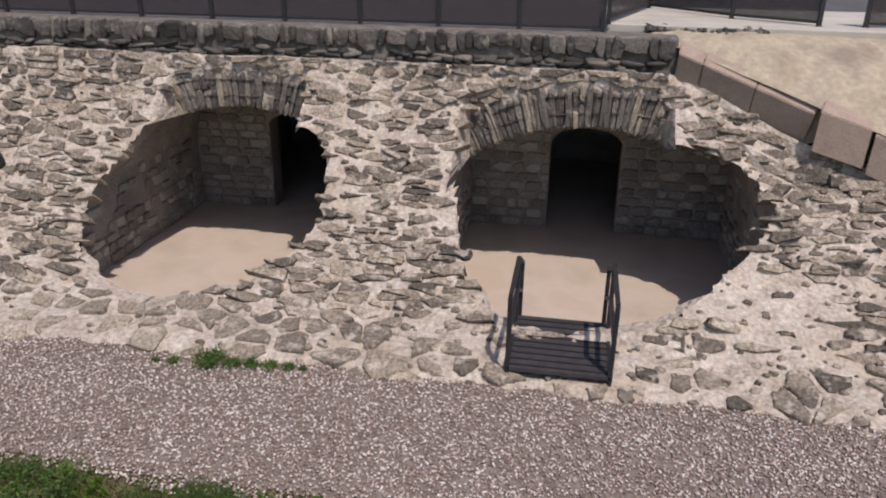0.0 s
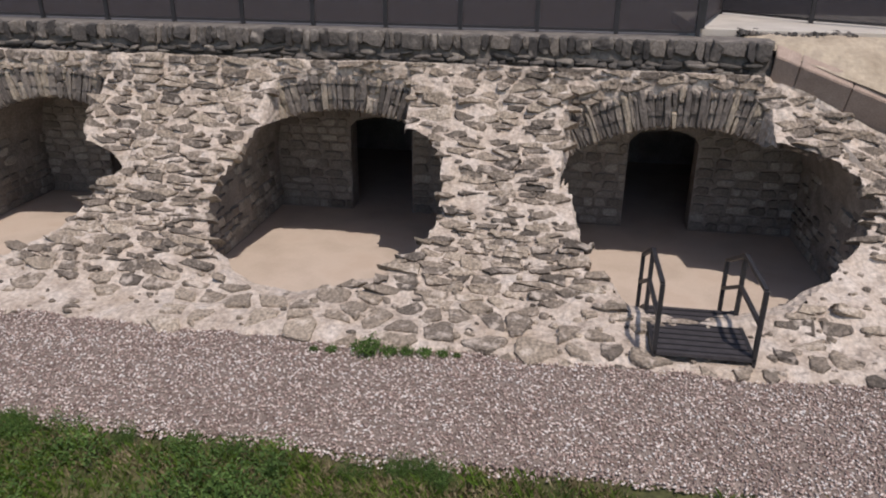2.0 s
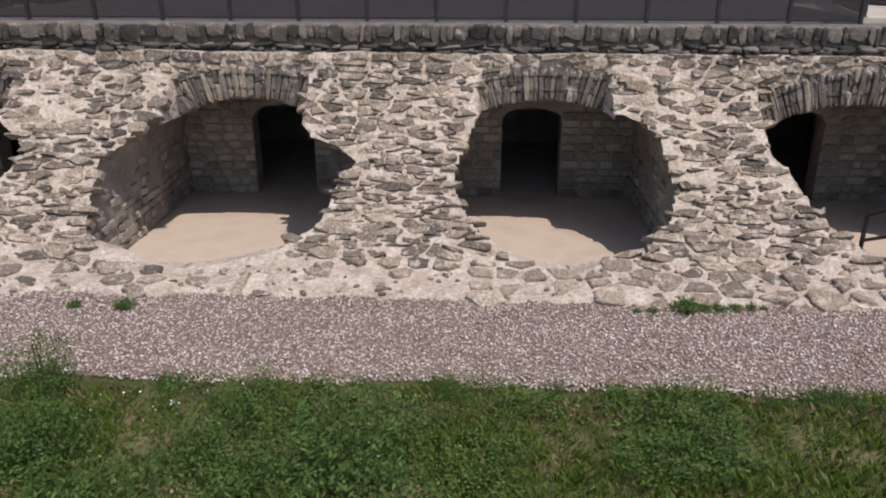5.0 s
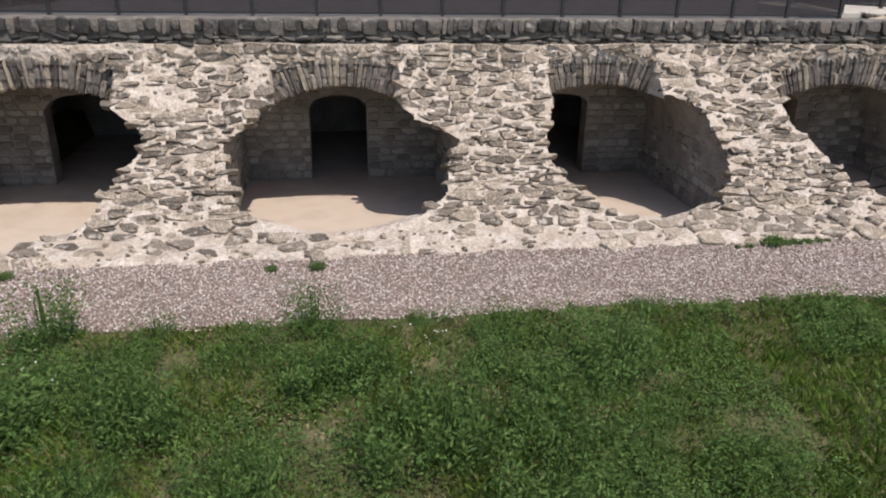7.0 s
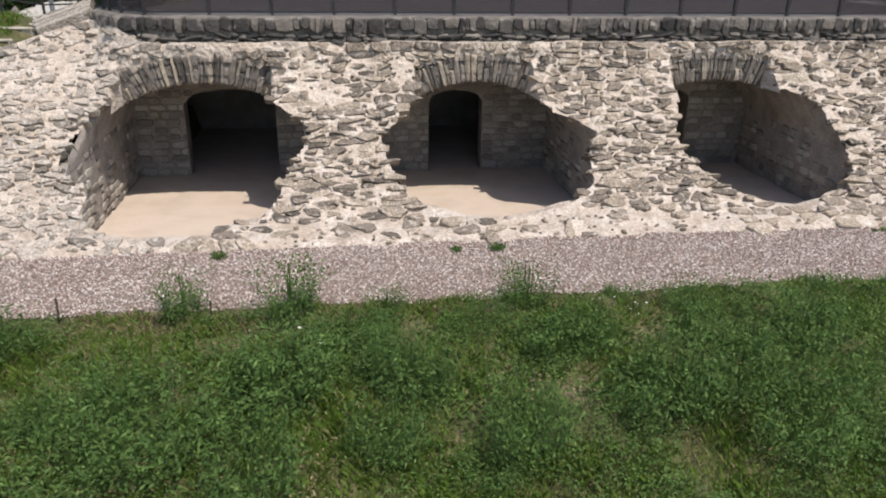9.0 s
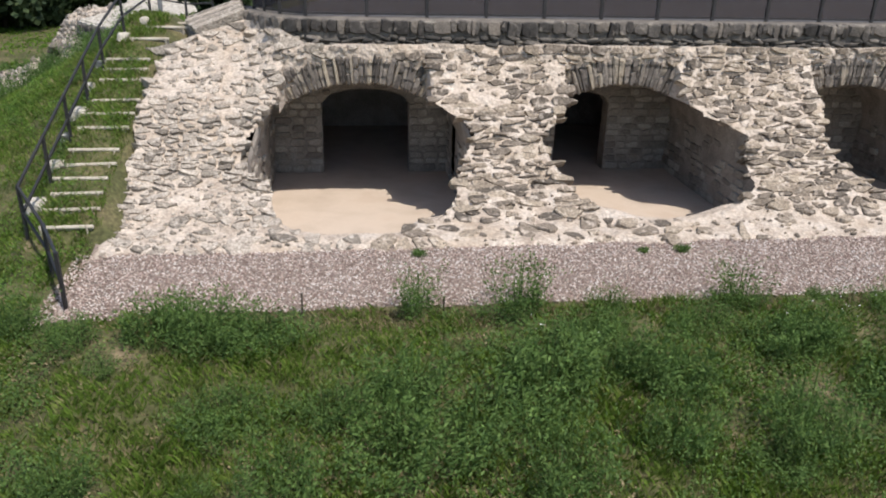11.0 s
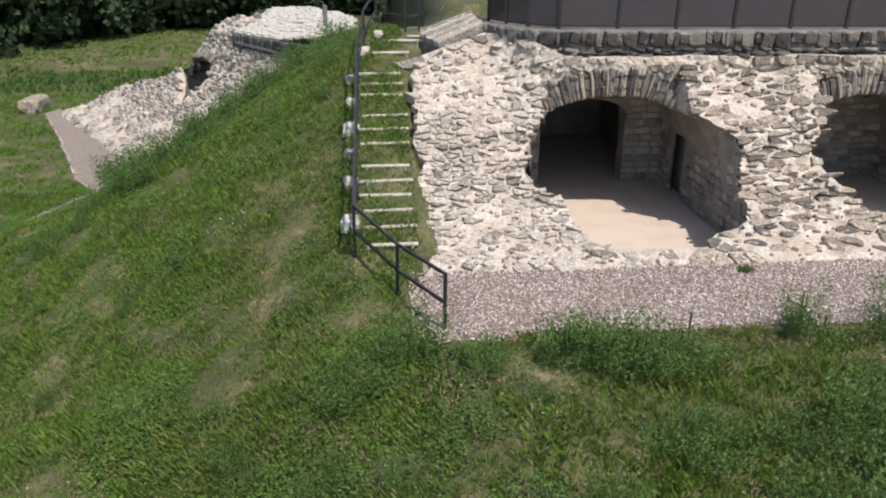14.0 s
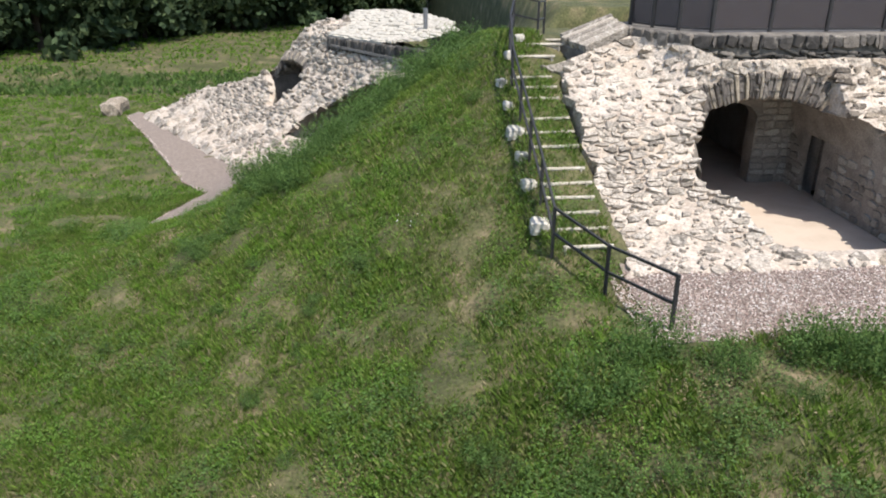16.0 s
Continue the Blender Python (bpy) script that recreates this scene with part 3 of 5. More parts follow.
        if rest:
            join_pieces("rubble", rest, far, wall)
            for me, m in rest:
                bpy.data.meshes.remove(me)

    def ring(self, wall, a, shapes, mat):
        """The arch's voussoirs, set on edge round the opening."""
        lo, hi = a["ring"]
        if "circle" in a:
            cx, cz, r = a["circle"]
            ang, last = math.asin((lo - cx) / r), math.asin((hi - cx) / r)
            while ang < last:
                w = rng.uniform(0.06, 0.15)
                mid = ang + w / 2 / r
                rad, side = Vector((math.sin(mid), 0, math.cos(mid))), Vector((math.cos(mid), 0, -math.sin(mid)))
                m = Matrix((side, rad, Vector((0, -1, 0)))).transposed().to_4x4()
                length = a["depth"] * rng.uniform(0.86, 1.05)
                parts = [(0.0, length)] if rng.random() > 0.25 else [(0.0, length * rng.uniform(0.4, 0.6)), (length * 0.58, length)]
                for f0, f1 in parts:
                    th = rng.uniform(0.26, 0.36)
                    c = Vector((cx, RING_Y - rng.uniform(0.07, 0.13) + th / 2, cz)) + rad * (r - 0.025 + rng.uniform(-0.015, 0.01) + (f0 + f1) / 2)
                    piece("voussoir", shapes[int(rng.integers(len(shapes)))], wall, self.to_world @ Matrix.Translation(c) @ m
                          @ pose(0, 0, 0, rng.normal(0, 2), rng.normal(0, 4), rng.normal(0, 1.3))
                          @ Matrix.Diagonal((w * 1.03 * (1 + (f0 + f1) / 2 / r), f1 - f0, th, 1)))
                ang += w / r
            return
        tx, tz = [p[0] for p in a["top"]], [p[1] for p in a["top"]]
        x = lo
        while x < hi:
            w = rng.uniform(0.07, 0.17)
            z = np.interp(x, tx, tz)
            dz = (np.interp(x + 0.25, tx, tz) - np.interp(x - 0.25, tx, tz)) / 0.5
            s = float(self.s_of_z(z))
            at, al, up, out = self.axes_at(x, s)
            slope = dz / max(0.3, up.z)
            rad = (up - al * slope * 0.8).normalized()
            length = a["depth"] * rng.uniform(0.92, 1.14) * (1 if rng.random() > 0.08 else 0.6)
            side = rad.cross(out).normalized()
            m = Matrix((side, rad, out)).transposed().to_4x4()
            th = rng.uniform(0.24, 0.36)
            c = at + rad * (length / 2 - 0.11) + out * (rng.uniform(0.03, 0.075) - th / 2)
            m = self.to_world @ Matrix.Translation(c) @ m @ pose(0, 0, 0, rng.normal(0, 1), rng.normal(0, 1.5), rng.normal(0, 1.2))
            piece("voussoir", shapes[int(rng.integers(len(shapes)))], wall, m @ Matrix.Diagonal((w * 1.2, length, th, 1)))
            x += w * math.cos(math.atan(slope)) * 0.93


def arch(circle, ring, depth, room, door, left, right, bot):
    """An opening: its ring is an arc of a circle (centre x, z and radius), broken masonry on both sides of it."""
    cx, cz, r = circle
    arc = [(float(x), cz + math.sqrt(r * r - (x - cx) ** 2)) for x in np.linspace(ring[0] + 0.02, ring[1] - 0.02, 15)]
    return dict(cx=cx, circle=circle, ring=ring, depth=depth, room=room, door=door, top=left + arc + right, bot=bot)


ARCHES = [
    arch((-10.8, -1.49, 3.71), (-12.68, -9.12), 0.72, (-13.3, -8.2), (-11.88, -9.35, 1.12, 0.42),
         [(-13.47, 1.1), (-13.41, 1.25), (-13.15, 1.6), (-13.05, 1.8), (-12.74, 1.96)], [(-9.06, 1.93), (-8.75, 1.76), (-8.4, 1.62), (-8.2, 1.38)],
         [(-13.47, 1.0), (-13.42, 0.9), (-13.2, 0.74), (-12.75, 0.6), (-12.68, 0.34), (-12.5, 0.17), (-12.2, 0.1), (-11.57, 0.08), (-10.1, 0.08),
          (-9.74, 0.14), (-9.23, 0.2), (-8.84, 0.42), (-8.53, 0.94), (-8.2, 1.33)]),
    arch((-4.08, -0.79, 2.99), (-5.66, -2.72), 0.72, (-6.75, -1.35), (-4.93, -3.33, 1.1, 0.35),
         [(-6.6, 1.3), (-6.5, 1.42), (-6.25, 1.52), (-6.1, 1.78), (-5.72, 1.92)], [(-2.66, 1.86), (-2.4, 1.68), (-1.86, 1.54), (-1.47, 1.32)],
         [(-6.6, 1.2), (-6.5, 0.94), (-6.32, 0.56), (-6.1, 0.41), (-5.62, 0.28), (-4.96, 0.14), (-4.2, 0.13), (-3.56, 0.15), (-3.1, 0.23), (-2.64, 0.28),
          (-2.27, 0.41), (-1.91, 0.56), (-1.78, 1.04), (-1.47, 1.28)]),
    arch((2.32, -1.49, 3.69), (0.95, 3.66), 0.74, (-0.3, 4.95), (1.57, 3.1, 1.17, 0.25),
         [(0.45, 1.2), (0.55, 1.38), (0.72, 1.72), (0.9, 1.98)], [(3.72, 2.08), (3.9, 2.08), (4.2, 1.97), (4.5, 1.72), (4.58, 1.4), (4.66, 1.05)],
         [(0.45, 1.1), (0.52, 0.9), (0.66, 0.7), (1.05, 0.45), (1.45, 0.28), (1.9, 0.19), (2.6, 0.15), (3.15, 0.21), (3.63, 0.32), (3.93, 0.38), (4.11, 0.48),
          (4.4, 0.58), (4.52, 0.72), (4.66, 0.95)]),
    arch((8.93, -1.59, 3.75), (6.74, 10.3), 0.8, (6.4, 12.05), (8.2, 9.76, 1.12, 0.31),
         [(6.64, 1.45), (6.7, 1.62)], [(10.36, 2.12), (10.95, 2.13), (11.35, 2.05), (11.62, 1.81), (11.87, 1.5)],
         [(6.64, 1.4), (6.86, 1.3), (7.0, 0.95), (7.08, 0.75), (7.12, 0.56), (7.55, 0.44), (7.75, 0.26), (8.6, 0.2), (9.54, 0.27), (10.07, 0.35), (10.43, 0.48),
          (10.81, 0.61), (11.0, 0.74), (11.33, 0.92), (11.56, 1.08), (11.81, 1.32), (11.87, 1.45)]),
]


def ends(x, z):
    """The front leans back into the bank at one end and sinks under the sloping coping at the other."""
    back = float(np.interp(x, [-15.85, -15.0, -13.75, -13.3, -12.72, -12.1], [1.5, 1.62, 1.93, 1.28, 0.46, 0.0])) * float(step(1.8, 3.2, z))
    lift = float(np.interp(x, [-15.85, -15.05, -13.75, -13.3, -12.7, -12.1], [-0.3, -0.06, 0.36, 0.38, 0.25, 0.0])) * float(step(1.9, 3.16, z))
    drop = -0.55 * (min(max(0.0, x - 10.5), 1.9) + 0.35 * max(0.0, x - 12.4)) * float(step(1.2, 3.0, z)) * 0.85
    under = float(step(10.2, 10.45, x)) * float(step(2.2, 3.0, z))
    return back - 0.32 * max(0.0, x - 10.36) * float(step(1.9, 2.7, z)) + 0.1 * under, drop + lift - 0.1 * under


def ragged_end(x, s):
    """The masonry ends unevenly beside the steps."""
    f = float(step(-15.0, -15.85, x))
    return f * (0.30 * noise.noise((s * 1.1, 4.4, 0.3)) + 0.16 * noise.noise((s * 3.3, 1.2, 7.0)) + 0.1)


front = Front(PROFILE, ARCHES, Matrix.Identity(4), ends, ragged_end)
VOUSSOIR = stone_shapes(16, SLATE, "voussoir", (8, 11), 12.0, 0.06, 0.05)
cuts = [-15.85, -10.9, -4.1, 2.5, 9.0, 15.5]
labels = ["sunlit rubble masonry with pale lime mortar beside the steps", "ruined rubble pier of coursed flat stones in pale mortar",
          "ruined rubble pier between two arched casemates", "crumbling rubble pier with thin stone courses", "rubble masonry slope under the sloping stone coping"]
walls = []
for i in range(5):
    wl = front.body("wall_%d" % (i + 1), cuts[i], cuts[i + 1], 0.075, MORTAR, labels[i])
    walls.append(wl)
for i, a in enumerate(ARCHES):
    front.ring(walls[i], a, VOUSSOIR, SLATE)
for i in range(5):
    front.stones(walls[i], cuts[i], cuts[i + 1], STONE if i else STONE_PALE, far=STONE_FAR if i else STONE_PALE_FAR, loose=2.1 if i == 0 else 3.1, size=0.33 if i == 0 else 0.44, bare=0.5 if i == 0 else 0.3,
                 skip=0.07 if i == 0 else 0.12, lay=0.16 if i == 0 else 0.36, open_joint=0.08 if i == 0 else 0.2)

# small chips and pinnings bedded in the mortar between the stones
CHIPS = stone_shapes(10, STONE_FAR, "chip", (5, 8), 4.0, 0.25)
for i in range(5):
    chips = []
    for k in range(int((75 if i else 210) * (cuts[i + 1] - cuts[i]))):
        x, sc = rng.uniform(cuts[i], cuts[i + 1]), rng.uniform(0.15, front.s[-1] - 0.05)
        if front.is_open(x, sc, 0.03) or front.in_ring(x, sc):
            continue
        at, al, up, out = front.axes_at(x, sc)
        w = rng.uniform(0.05, 0.17)
        chips.append((CHIPS[k % 10], Matrix.Translation(at + out * rng.uniform(-0.01, 0.02)) @ Matrix((al, up, out)).transposed().to_4x4()
                      @ pose(0, 0, 0, rng.normal(0, 14), rng.normal(0, 14), rng.normal(0, 12)) @ Matrix.Diagonal((w, w * rng.uniform(0.35, 0.7), rng.uniform(0.05, 0.1), 1))))
    join_pieces("chippings", chips, STONE_FAR if i else STONE_PALE_FAR, walls[i])

# side of the masonry towards the steps
vs, fs = [], []
for k in range(31):
    p = front.local(-15.85, front.s[-1] * k / 30)
    vs += [tuple(p), (p.x + 0.05, p.y + 0.1, -1.4)]
for k in range(30):
    fs.append((2 * k, 2 * k + 1, 2 * k + 3, 2 * k + 2))
side_wall = tagged(new("wall_6", mesh_of("wall_6", vs, fs, MORTAR)), "end face of the rubble wall beside the steps", "wall", kind="structure")

# ---------------------------------------------------------------- casemates
SLIT = (0.46, 1.16)
BLOCKS = stone_shapes(12, BLOCK, "block", (7, 9), 7.0, 0.05)
for n, a in enumerate(ARCHES):
    xl, xr = a["room"]
    w2, cx = (xr - xl) / 2, (xl + xr) / 2
    crown, spring = 2.42, 0.75

    def vault_z(x):
        u = min(1.0, abs(x - cx) / w2)
        return spring + (crown - spring) * (1 - u ** 2.8) ** 0.55

    fl = bmesh.new()
    add_box(fl, (xl - 0.2, -5.4, FLOOR_Z - 0.2), (xr + 0.2, BACK_Y + 6.2, FLOOR_Z))
    me = bpy.data.meshes.new("floor")
    fl.to_mesh(me)
    fl.free()
    me.materials.append(FLOOR)
    tagged(new("floor_%d" % (n + 1), me), "worn sandy earth floor of the casemate", "floor", kind="structure")
    # vault with thickness
    vs, fs, m = [], [], 28
    for j, y in enumerate((-1.75, -0.9, 0.0, 1.0, BACK_Y + 0.3)):
        for i in range(m + 1):
            x = xl + (xr - xl) * i / m
            z = vault_z(x)
            yy = y
            if j == 0:
                yy = float(np.interp(min(z, 2.4), [p[1] for p in PROFILE], [p[0] for p in PROFILE])) + 0.55
                yy = max(yy, RING_Y + 0.12) if a["ring"][0] - 0.25 < x < a["ring"][1] + 0.25 else yy
            vs.append((x, yy, z + 0.03 * noise.noise((x, yy, 2))))
            vs.append((x, yy, z + 0.30))
    r = 2 * (m + 1)
    for j in range(4):
        for i in range(m):
            b = j * r + 2 * i
            fs.append((b, b + 2, b + r + 2, b + r))
            fs.append((b + 1, b + r + 1, b + r + 3, b + 3))
    for i in range(m):
        fs.append((2 * i, 2 * i + 1, 2 * i + 3, 2 * i + 2))
    tagged(new("ceiling_%d" % (n + 1), mesh_of("ceiling", vs, fs, INNER, True)), "rough stone barrel vault in shade", "ceiling", kind="structure")
    # side walls: thick, their front edge following the ruined slope
    for sd, x in ((-1, xl), (1, xr)):
        vs, fs = [], []
        side_door = n == 0 and sd == 1
        ys = np.linspace(-5.0, BACK_Y + 0.2, 30)
        if side_door:
            ys = np.sort(np.concatenate([ys, [SLIT[0], SLIT[0] + 0.001, SLIT[1] - 0.001, SLIT[1]]]))
        for y in ys:
            z1 = min(spring + (0.6 if side_door else 0.15), float(np.interp(y, [p[0] for p in PROFILE], [p[1] for p in PROFILE])) - 0.12)
            z1 = max(z1, FLOOR_Z + 0.1)
            wob = 0.04 * noise.noise((x, y * 1.5, 1))
            low = 1.0 if side_door and SLIT[0] < y < SLIT[1] else FLOOR_Z - 0.1
            vs += [(x + wob, y, low), (x + wob, y, z1), (x + sd * 0.35, y, z1), (x + sd * 0.35, y, low)]
        for k in range(len(ys) - 1):
            for e in range(3):
                fs.append((4 * k + e, 4 * k + e + 1, 4 * k + e + 5, 4 * k + e + 4))
        fs.append((0, 1, 2, 3))
        sw = tagged(new("casemate_side_wall_%d" % (2 * n + (1 if sd < 0 else 2)), mesh_of("side_wall", vs, fs, INNER)), "shaded side wall of rough stone blocks",
                    "wall", kind="structure")
        items = []
        z = FLOOR_Z + 0.02
        while z < spring + 0.1:
            h = rng.uniform(0.15, 0.25)
            y = -4.6
            while y < BACK_Y - 0.1:
                w = rng.uniform(0.2, 0.5)
                top = float(np.interp(y + w / 2, [p[0] for p in PROFILE], [p[1] for p in PROFILE])) - 0.2
                if z + h < top and not (side_door and y < SLIT[1] and y + w > SLIT[0]) and rng.random() < (0.8 if z < -0.1 else 0.35):
                    mm = Matrix(((0, 0, -sd), (1, 0, 0), (0, 1, 0))).to_4x4()
                    items.append((BLOCKS[int(rng.integers(12))], Matrix.Translation((x - sd * 0.0, y + w / 2, z + h / 2)) @ mm
                                  @ Matrix.Diagonal((w * 0.95, h * 0.92, rng.uniform(0.06, 0.14), 1))))
                y += w + 0.02
            z += h + 0.015
        for me, mt in items:
            piece("block", me, sw, mt)
    # back wall with its doorway, thick
    d0, d1, dz, rise = a["door"]
    vs, fs = [], []
    xe = xr + 0.1
    cols = sorted(set(list(np.linspace(xl - 0.1, d0, 6)) + list(np.linspace(d0, d1, 13)) + list(np.linspace(d1, xe, 6))))
    for x in cols:
        inside = d0 - 1e-6 <= x <= d1 + 1e-6
        u = (x - (d0 + d1) / 2) / ((d1 - d0) / 2)
        zb = dz + rise * math.sqrt(max(0, 1 - u * u)) if inside else FLOOR_Z - 0.1
        for y in (BACK_Y, BACK_Y + 0.55):
            vs += [(x, y, zb), (x, y, 2.6)]
    for k in range(len(cols) - 1):
        x = (cols[k] + cols[k + 1]) / 2
        b, c = 4 * k, 4 * k + 4
        if d0 < x < d1:
            fs += [(b, c, c + 1, b + 1), (b + 2, b + 3, c + 3, c + 2), (b, b + 2, c + 2, c)]
        else:
            e = len(vs)
            x0, x1 = cols[k], cols[k + 1]
            vs += [(x0, BACK_Y, FLOOR_Z - 0.1), (x1, BACK_Y, FLOOR_Z - 0.1), (x1, BACK_Y, 2.6), (x0, BACK_Y, 2.6),
                   (x0, BACK_Y + 0.55, FLOOR_Z - 0.1), (x1, BACK_Y + 0.55, FLOOR_Z - 0.1), (x1, BACK_Y + 0.55, 2.6), (x0, BACK_Y + 0.55, 2.6)]
            fs += [(e, e + 1, e + 2, e + 3), (e + 5, e + 4, e + 7, e + 6), (e + 4, e, e + 3, e + 7), (e + 1, e + 5, e + 6, e + 2)]
    bw = tagged(new("casemate_back_wall_%d" % (n + 1), mesh_of("back_wall", vs, fs, INNER)), "back wall of grey stone blocks with a dark doorway", "wall",
                kind="structure")
    z = FLOOR_Z + 0.02
    while z < 2.1:
        h = rng.uniform(0.16, 0.24)
        x = xl + rng.uniform(0, 0.1)
        while x < xe - 0.2:
            w = min(rng.uniform(0.22, 0.55), xe - x)
            if x < d0 and x + w > d0:
                w = max(0.08, d0 - x)
            xc, zc = x + w / 2, z + h / 2
            over = dz + rise * math.sqrt(max(0, 1 - ((xc - (d0 + d1) / 2) / ((d1 - d0) / 2)) ** 2)) if d0 < xc < d1 else -9
            if not (d0 - 0.02 < xc < d1 + 0.02 and z < over) and zc < vault_z(xc) + 0.05 and w > 0.1 and not (x < d1 < x + w and z < dz + rise and xc < d1):
                piece("block", BLOCKS[int(rng.integers(12))], bw, Matrix.Translation((xc, BACK_Y - 0.01, zc)) @ Matrix(((1, 0, 0), (0, 0, -1), (0, 1, 0))).to_4x4()
                      @ Matrix.Diagonal((w * 0.96, h * 0.93, rng.uniform(0.05, 0.10), 1)))
            x = x + w + 0.02
            if d0 < x < d1 and z < dz:
                x = d1 + 0.01
        z += h + 0.015
    # dark passage behind the doorway
    pb = bmesh.new()
    for lo, hi in (((xl, BACK_Y + 6.0, FLOOR_Z), (xr, BACK_Y + 6.2, 2.6)), ((xl - 0.2, BACK_Y + 0.56, FLOOR_Z), (xl, BACK_Y + 6.2, 2.6)),
                   ((xr, BACK_Y + 0.56, FLOOR_Z), (xr + 0.2, BACK_Y + 6.2, 2.6)), ((xl - 0.2, BACK_Y + 0.3, 2.61), (xr + 0.2, BACK_Y + 6.2, 2.8))):
        add_box(pb, lo, hi)
    if n == 0:
        for lo, hi in (((xr + 0.36, SLIT[0] - 0.3, FLOOR_Z), (xr + 1.2, SLIT[0] - 0.1, 1.3)), ((xr + 0.36, SLIT[1] + 0.1, FLOOR_Z), (xr + 1.2, SLIT[1] + 0.3, 1.3)),
                       ((xr + 1.2, SLIT[0] - 0.3, FLOOR_Z), (xr + 1.3, SLIT[1] + 0.3, 1.3)), ((xr + 0.36, SLIT[0] - 0.3, 1.3), (xr + 1.3, SLIT[1] + 0.3, 1.4))):
            add_box(pb, lo, hi)
    me = bpy.data.meshes.new("passage")
    pb.to_mesh(me)
    pb.free()
    me.materials.append(INNER)
    tagged(new("passage_walls_%d" % (n + 1), me), "dark stone passage behind the doorway", "wall", kind="structure")

# ---------------------------------------------------------------- parapet and terrace
EDGE = [Vector((10.32, -0.58, 0)), Vector((-12.0, -0.58, 0)), Vector((-12.72, -0.12, 0)), Vector((-13.3, 0.7, 0)), Vector((-13.72, 1.5, 0)), Vector((-13.85, 2.6, 0))]
PARAPET_TOP = 3.72


def along(points, d):
    """The place and direction at d metres along a line of points."""
    for a, b in zip(points, points[1:]):
        n = (b - a).length
        if d <= n:
            return a.lerp(b, d / n), (b - a).normalized()
        d -= n
    return points[-1], (points[-1] - points[-2]).normalized()


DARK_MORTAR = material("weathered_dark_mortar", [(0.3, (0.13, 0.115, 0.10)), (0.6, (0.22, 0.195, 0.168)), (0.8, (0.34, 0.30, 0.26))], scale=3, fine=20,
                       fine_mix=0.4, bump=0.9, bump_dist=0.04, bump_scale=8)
edge_len = sum((b - a).length for a, b in zip(EDGE, EDGE[1:]))
vs, fs = [], []
steps = int(edge_len / 0.25)
for k in range(steps + 1):
    p, d = along(EDGE, edge_len * k / steps)
    inward = Vector((-d.y, d.x, 0)) * -1
    j = 0.012 * noise.noise((p.x * 2, p.y * 2, 6))
    b = p + inward * 0.72
    vs += [(p.x, p.y + j, 2.95), (p.x, p.y + j, PARAPET_TOP - 0.03), (p.x + inward.x * 0.05, p.y + inward.y * 0.05, PARAPET_TOP + j),
           (b.x, b.y, PARAPET_TOP + 0.005), (b.x, b.y, 2.95)]
for k in range(steps):
    for e in range(4):
        a = 5 * k + e
        fs.append((a, a + 5, a + 6, a + 1))
fs += [(0, 1, 2, 3, 4), tuple(5 * steps + e for e in (4, 3, 2, 1, 0))]
parapet = tagged(new("parapet_wall", mesh_of("parapet_wall", vs, fs, DARK_MORTAR)), "weathered parapet of dark upright slabs over thin rubble courses", "wall",
                 kind="structure")
SLABS = stone_shapes(12, PARAPET_STONE, "slab", (7, 9), 8.0, 0.08)
d = 0.05
courses = []
while d < edge_len - 0.1:
    w = rng.uniform(0.09, 0.2) if rng.random() < 0.6 else rng.uniform(0.2, 0.46)
    p, t = along(EDGE, d + w / 2)
    side, out = t, Vector((t.y, -t.x, 0)) * -1
    m = Matrix((-side, Vector((0, 0, 1)), out)).transposed().to_4x4()
    h = rng.uniform(0.26, 0.44)
    th = rng.uniform(0.14, 0.24)
    piece("slab", SLABS[int(rng.integers(12))], parapet, Matrix.Translation((p.x, p.y, PARAPET_TOP - h / 2 + rng.uniform(-0.02, 0.02))) @ m
          @ pose(0, 0, 0, rng.normal(0, 3), rng.normal(0, 5), rng.normal(0, 4)) @ Matrix.Diagonal((w * 1.02, h, th, 1)))
    d += w * 0.98
for z0 in (3.13, 3.21, 3.28):
    d = rng.uniform(0, 0.2)
    while d < edge_len - 0.1:
        w = rng.uniform(0.15, 0.5)
        p, t = along(EDGE, d + w / 2)
        out = Vector((t.y, -t.x, 0)) * -1
        m = Matrix((-t, Vector((0, 0, 1)), out)).transposed().to_4x4()
        if rng.random() < 0.88:
            courses.append((SLABS[int(rng.integers(12))], Matrix.Translation((p.x, p.y, z0 + rng.uniform(-0.02, 0.03))) @ m
                            @ pose(0, 0, 0, rng.normal(0, 8), rng.normal(0, 6), rng.normal(0, 7))
                            @ Matrix.Diagonal((w, rng.uniform(0.06, 0.12), rng.uniform(0.16, 0.34), 1))))
        d += w * 1.02
SLATE_JOINED = material("weathered_slate_joined", [(0.0, (0.05, 0.046, 0.042)), (0.4, (0.10, 0.092, 0.082)), (0.75, (0.18, 0.158, 0.138)), (1.0, (0.30, 0.265, 0.22))],
                        source="island", scale=4, fine=26, fine_mix=0.5, bump=0.9, bump_dist=0.03, bump_scale=11)
join_pieces("rubble_courses", courses, SLATE_JOINED, parapet)

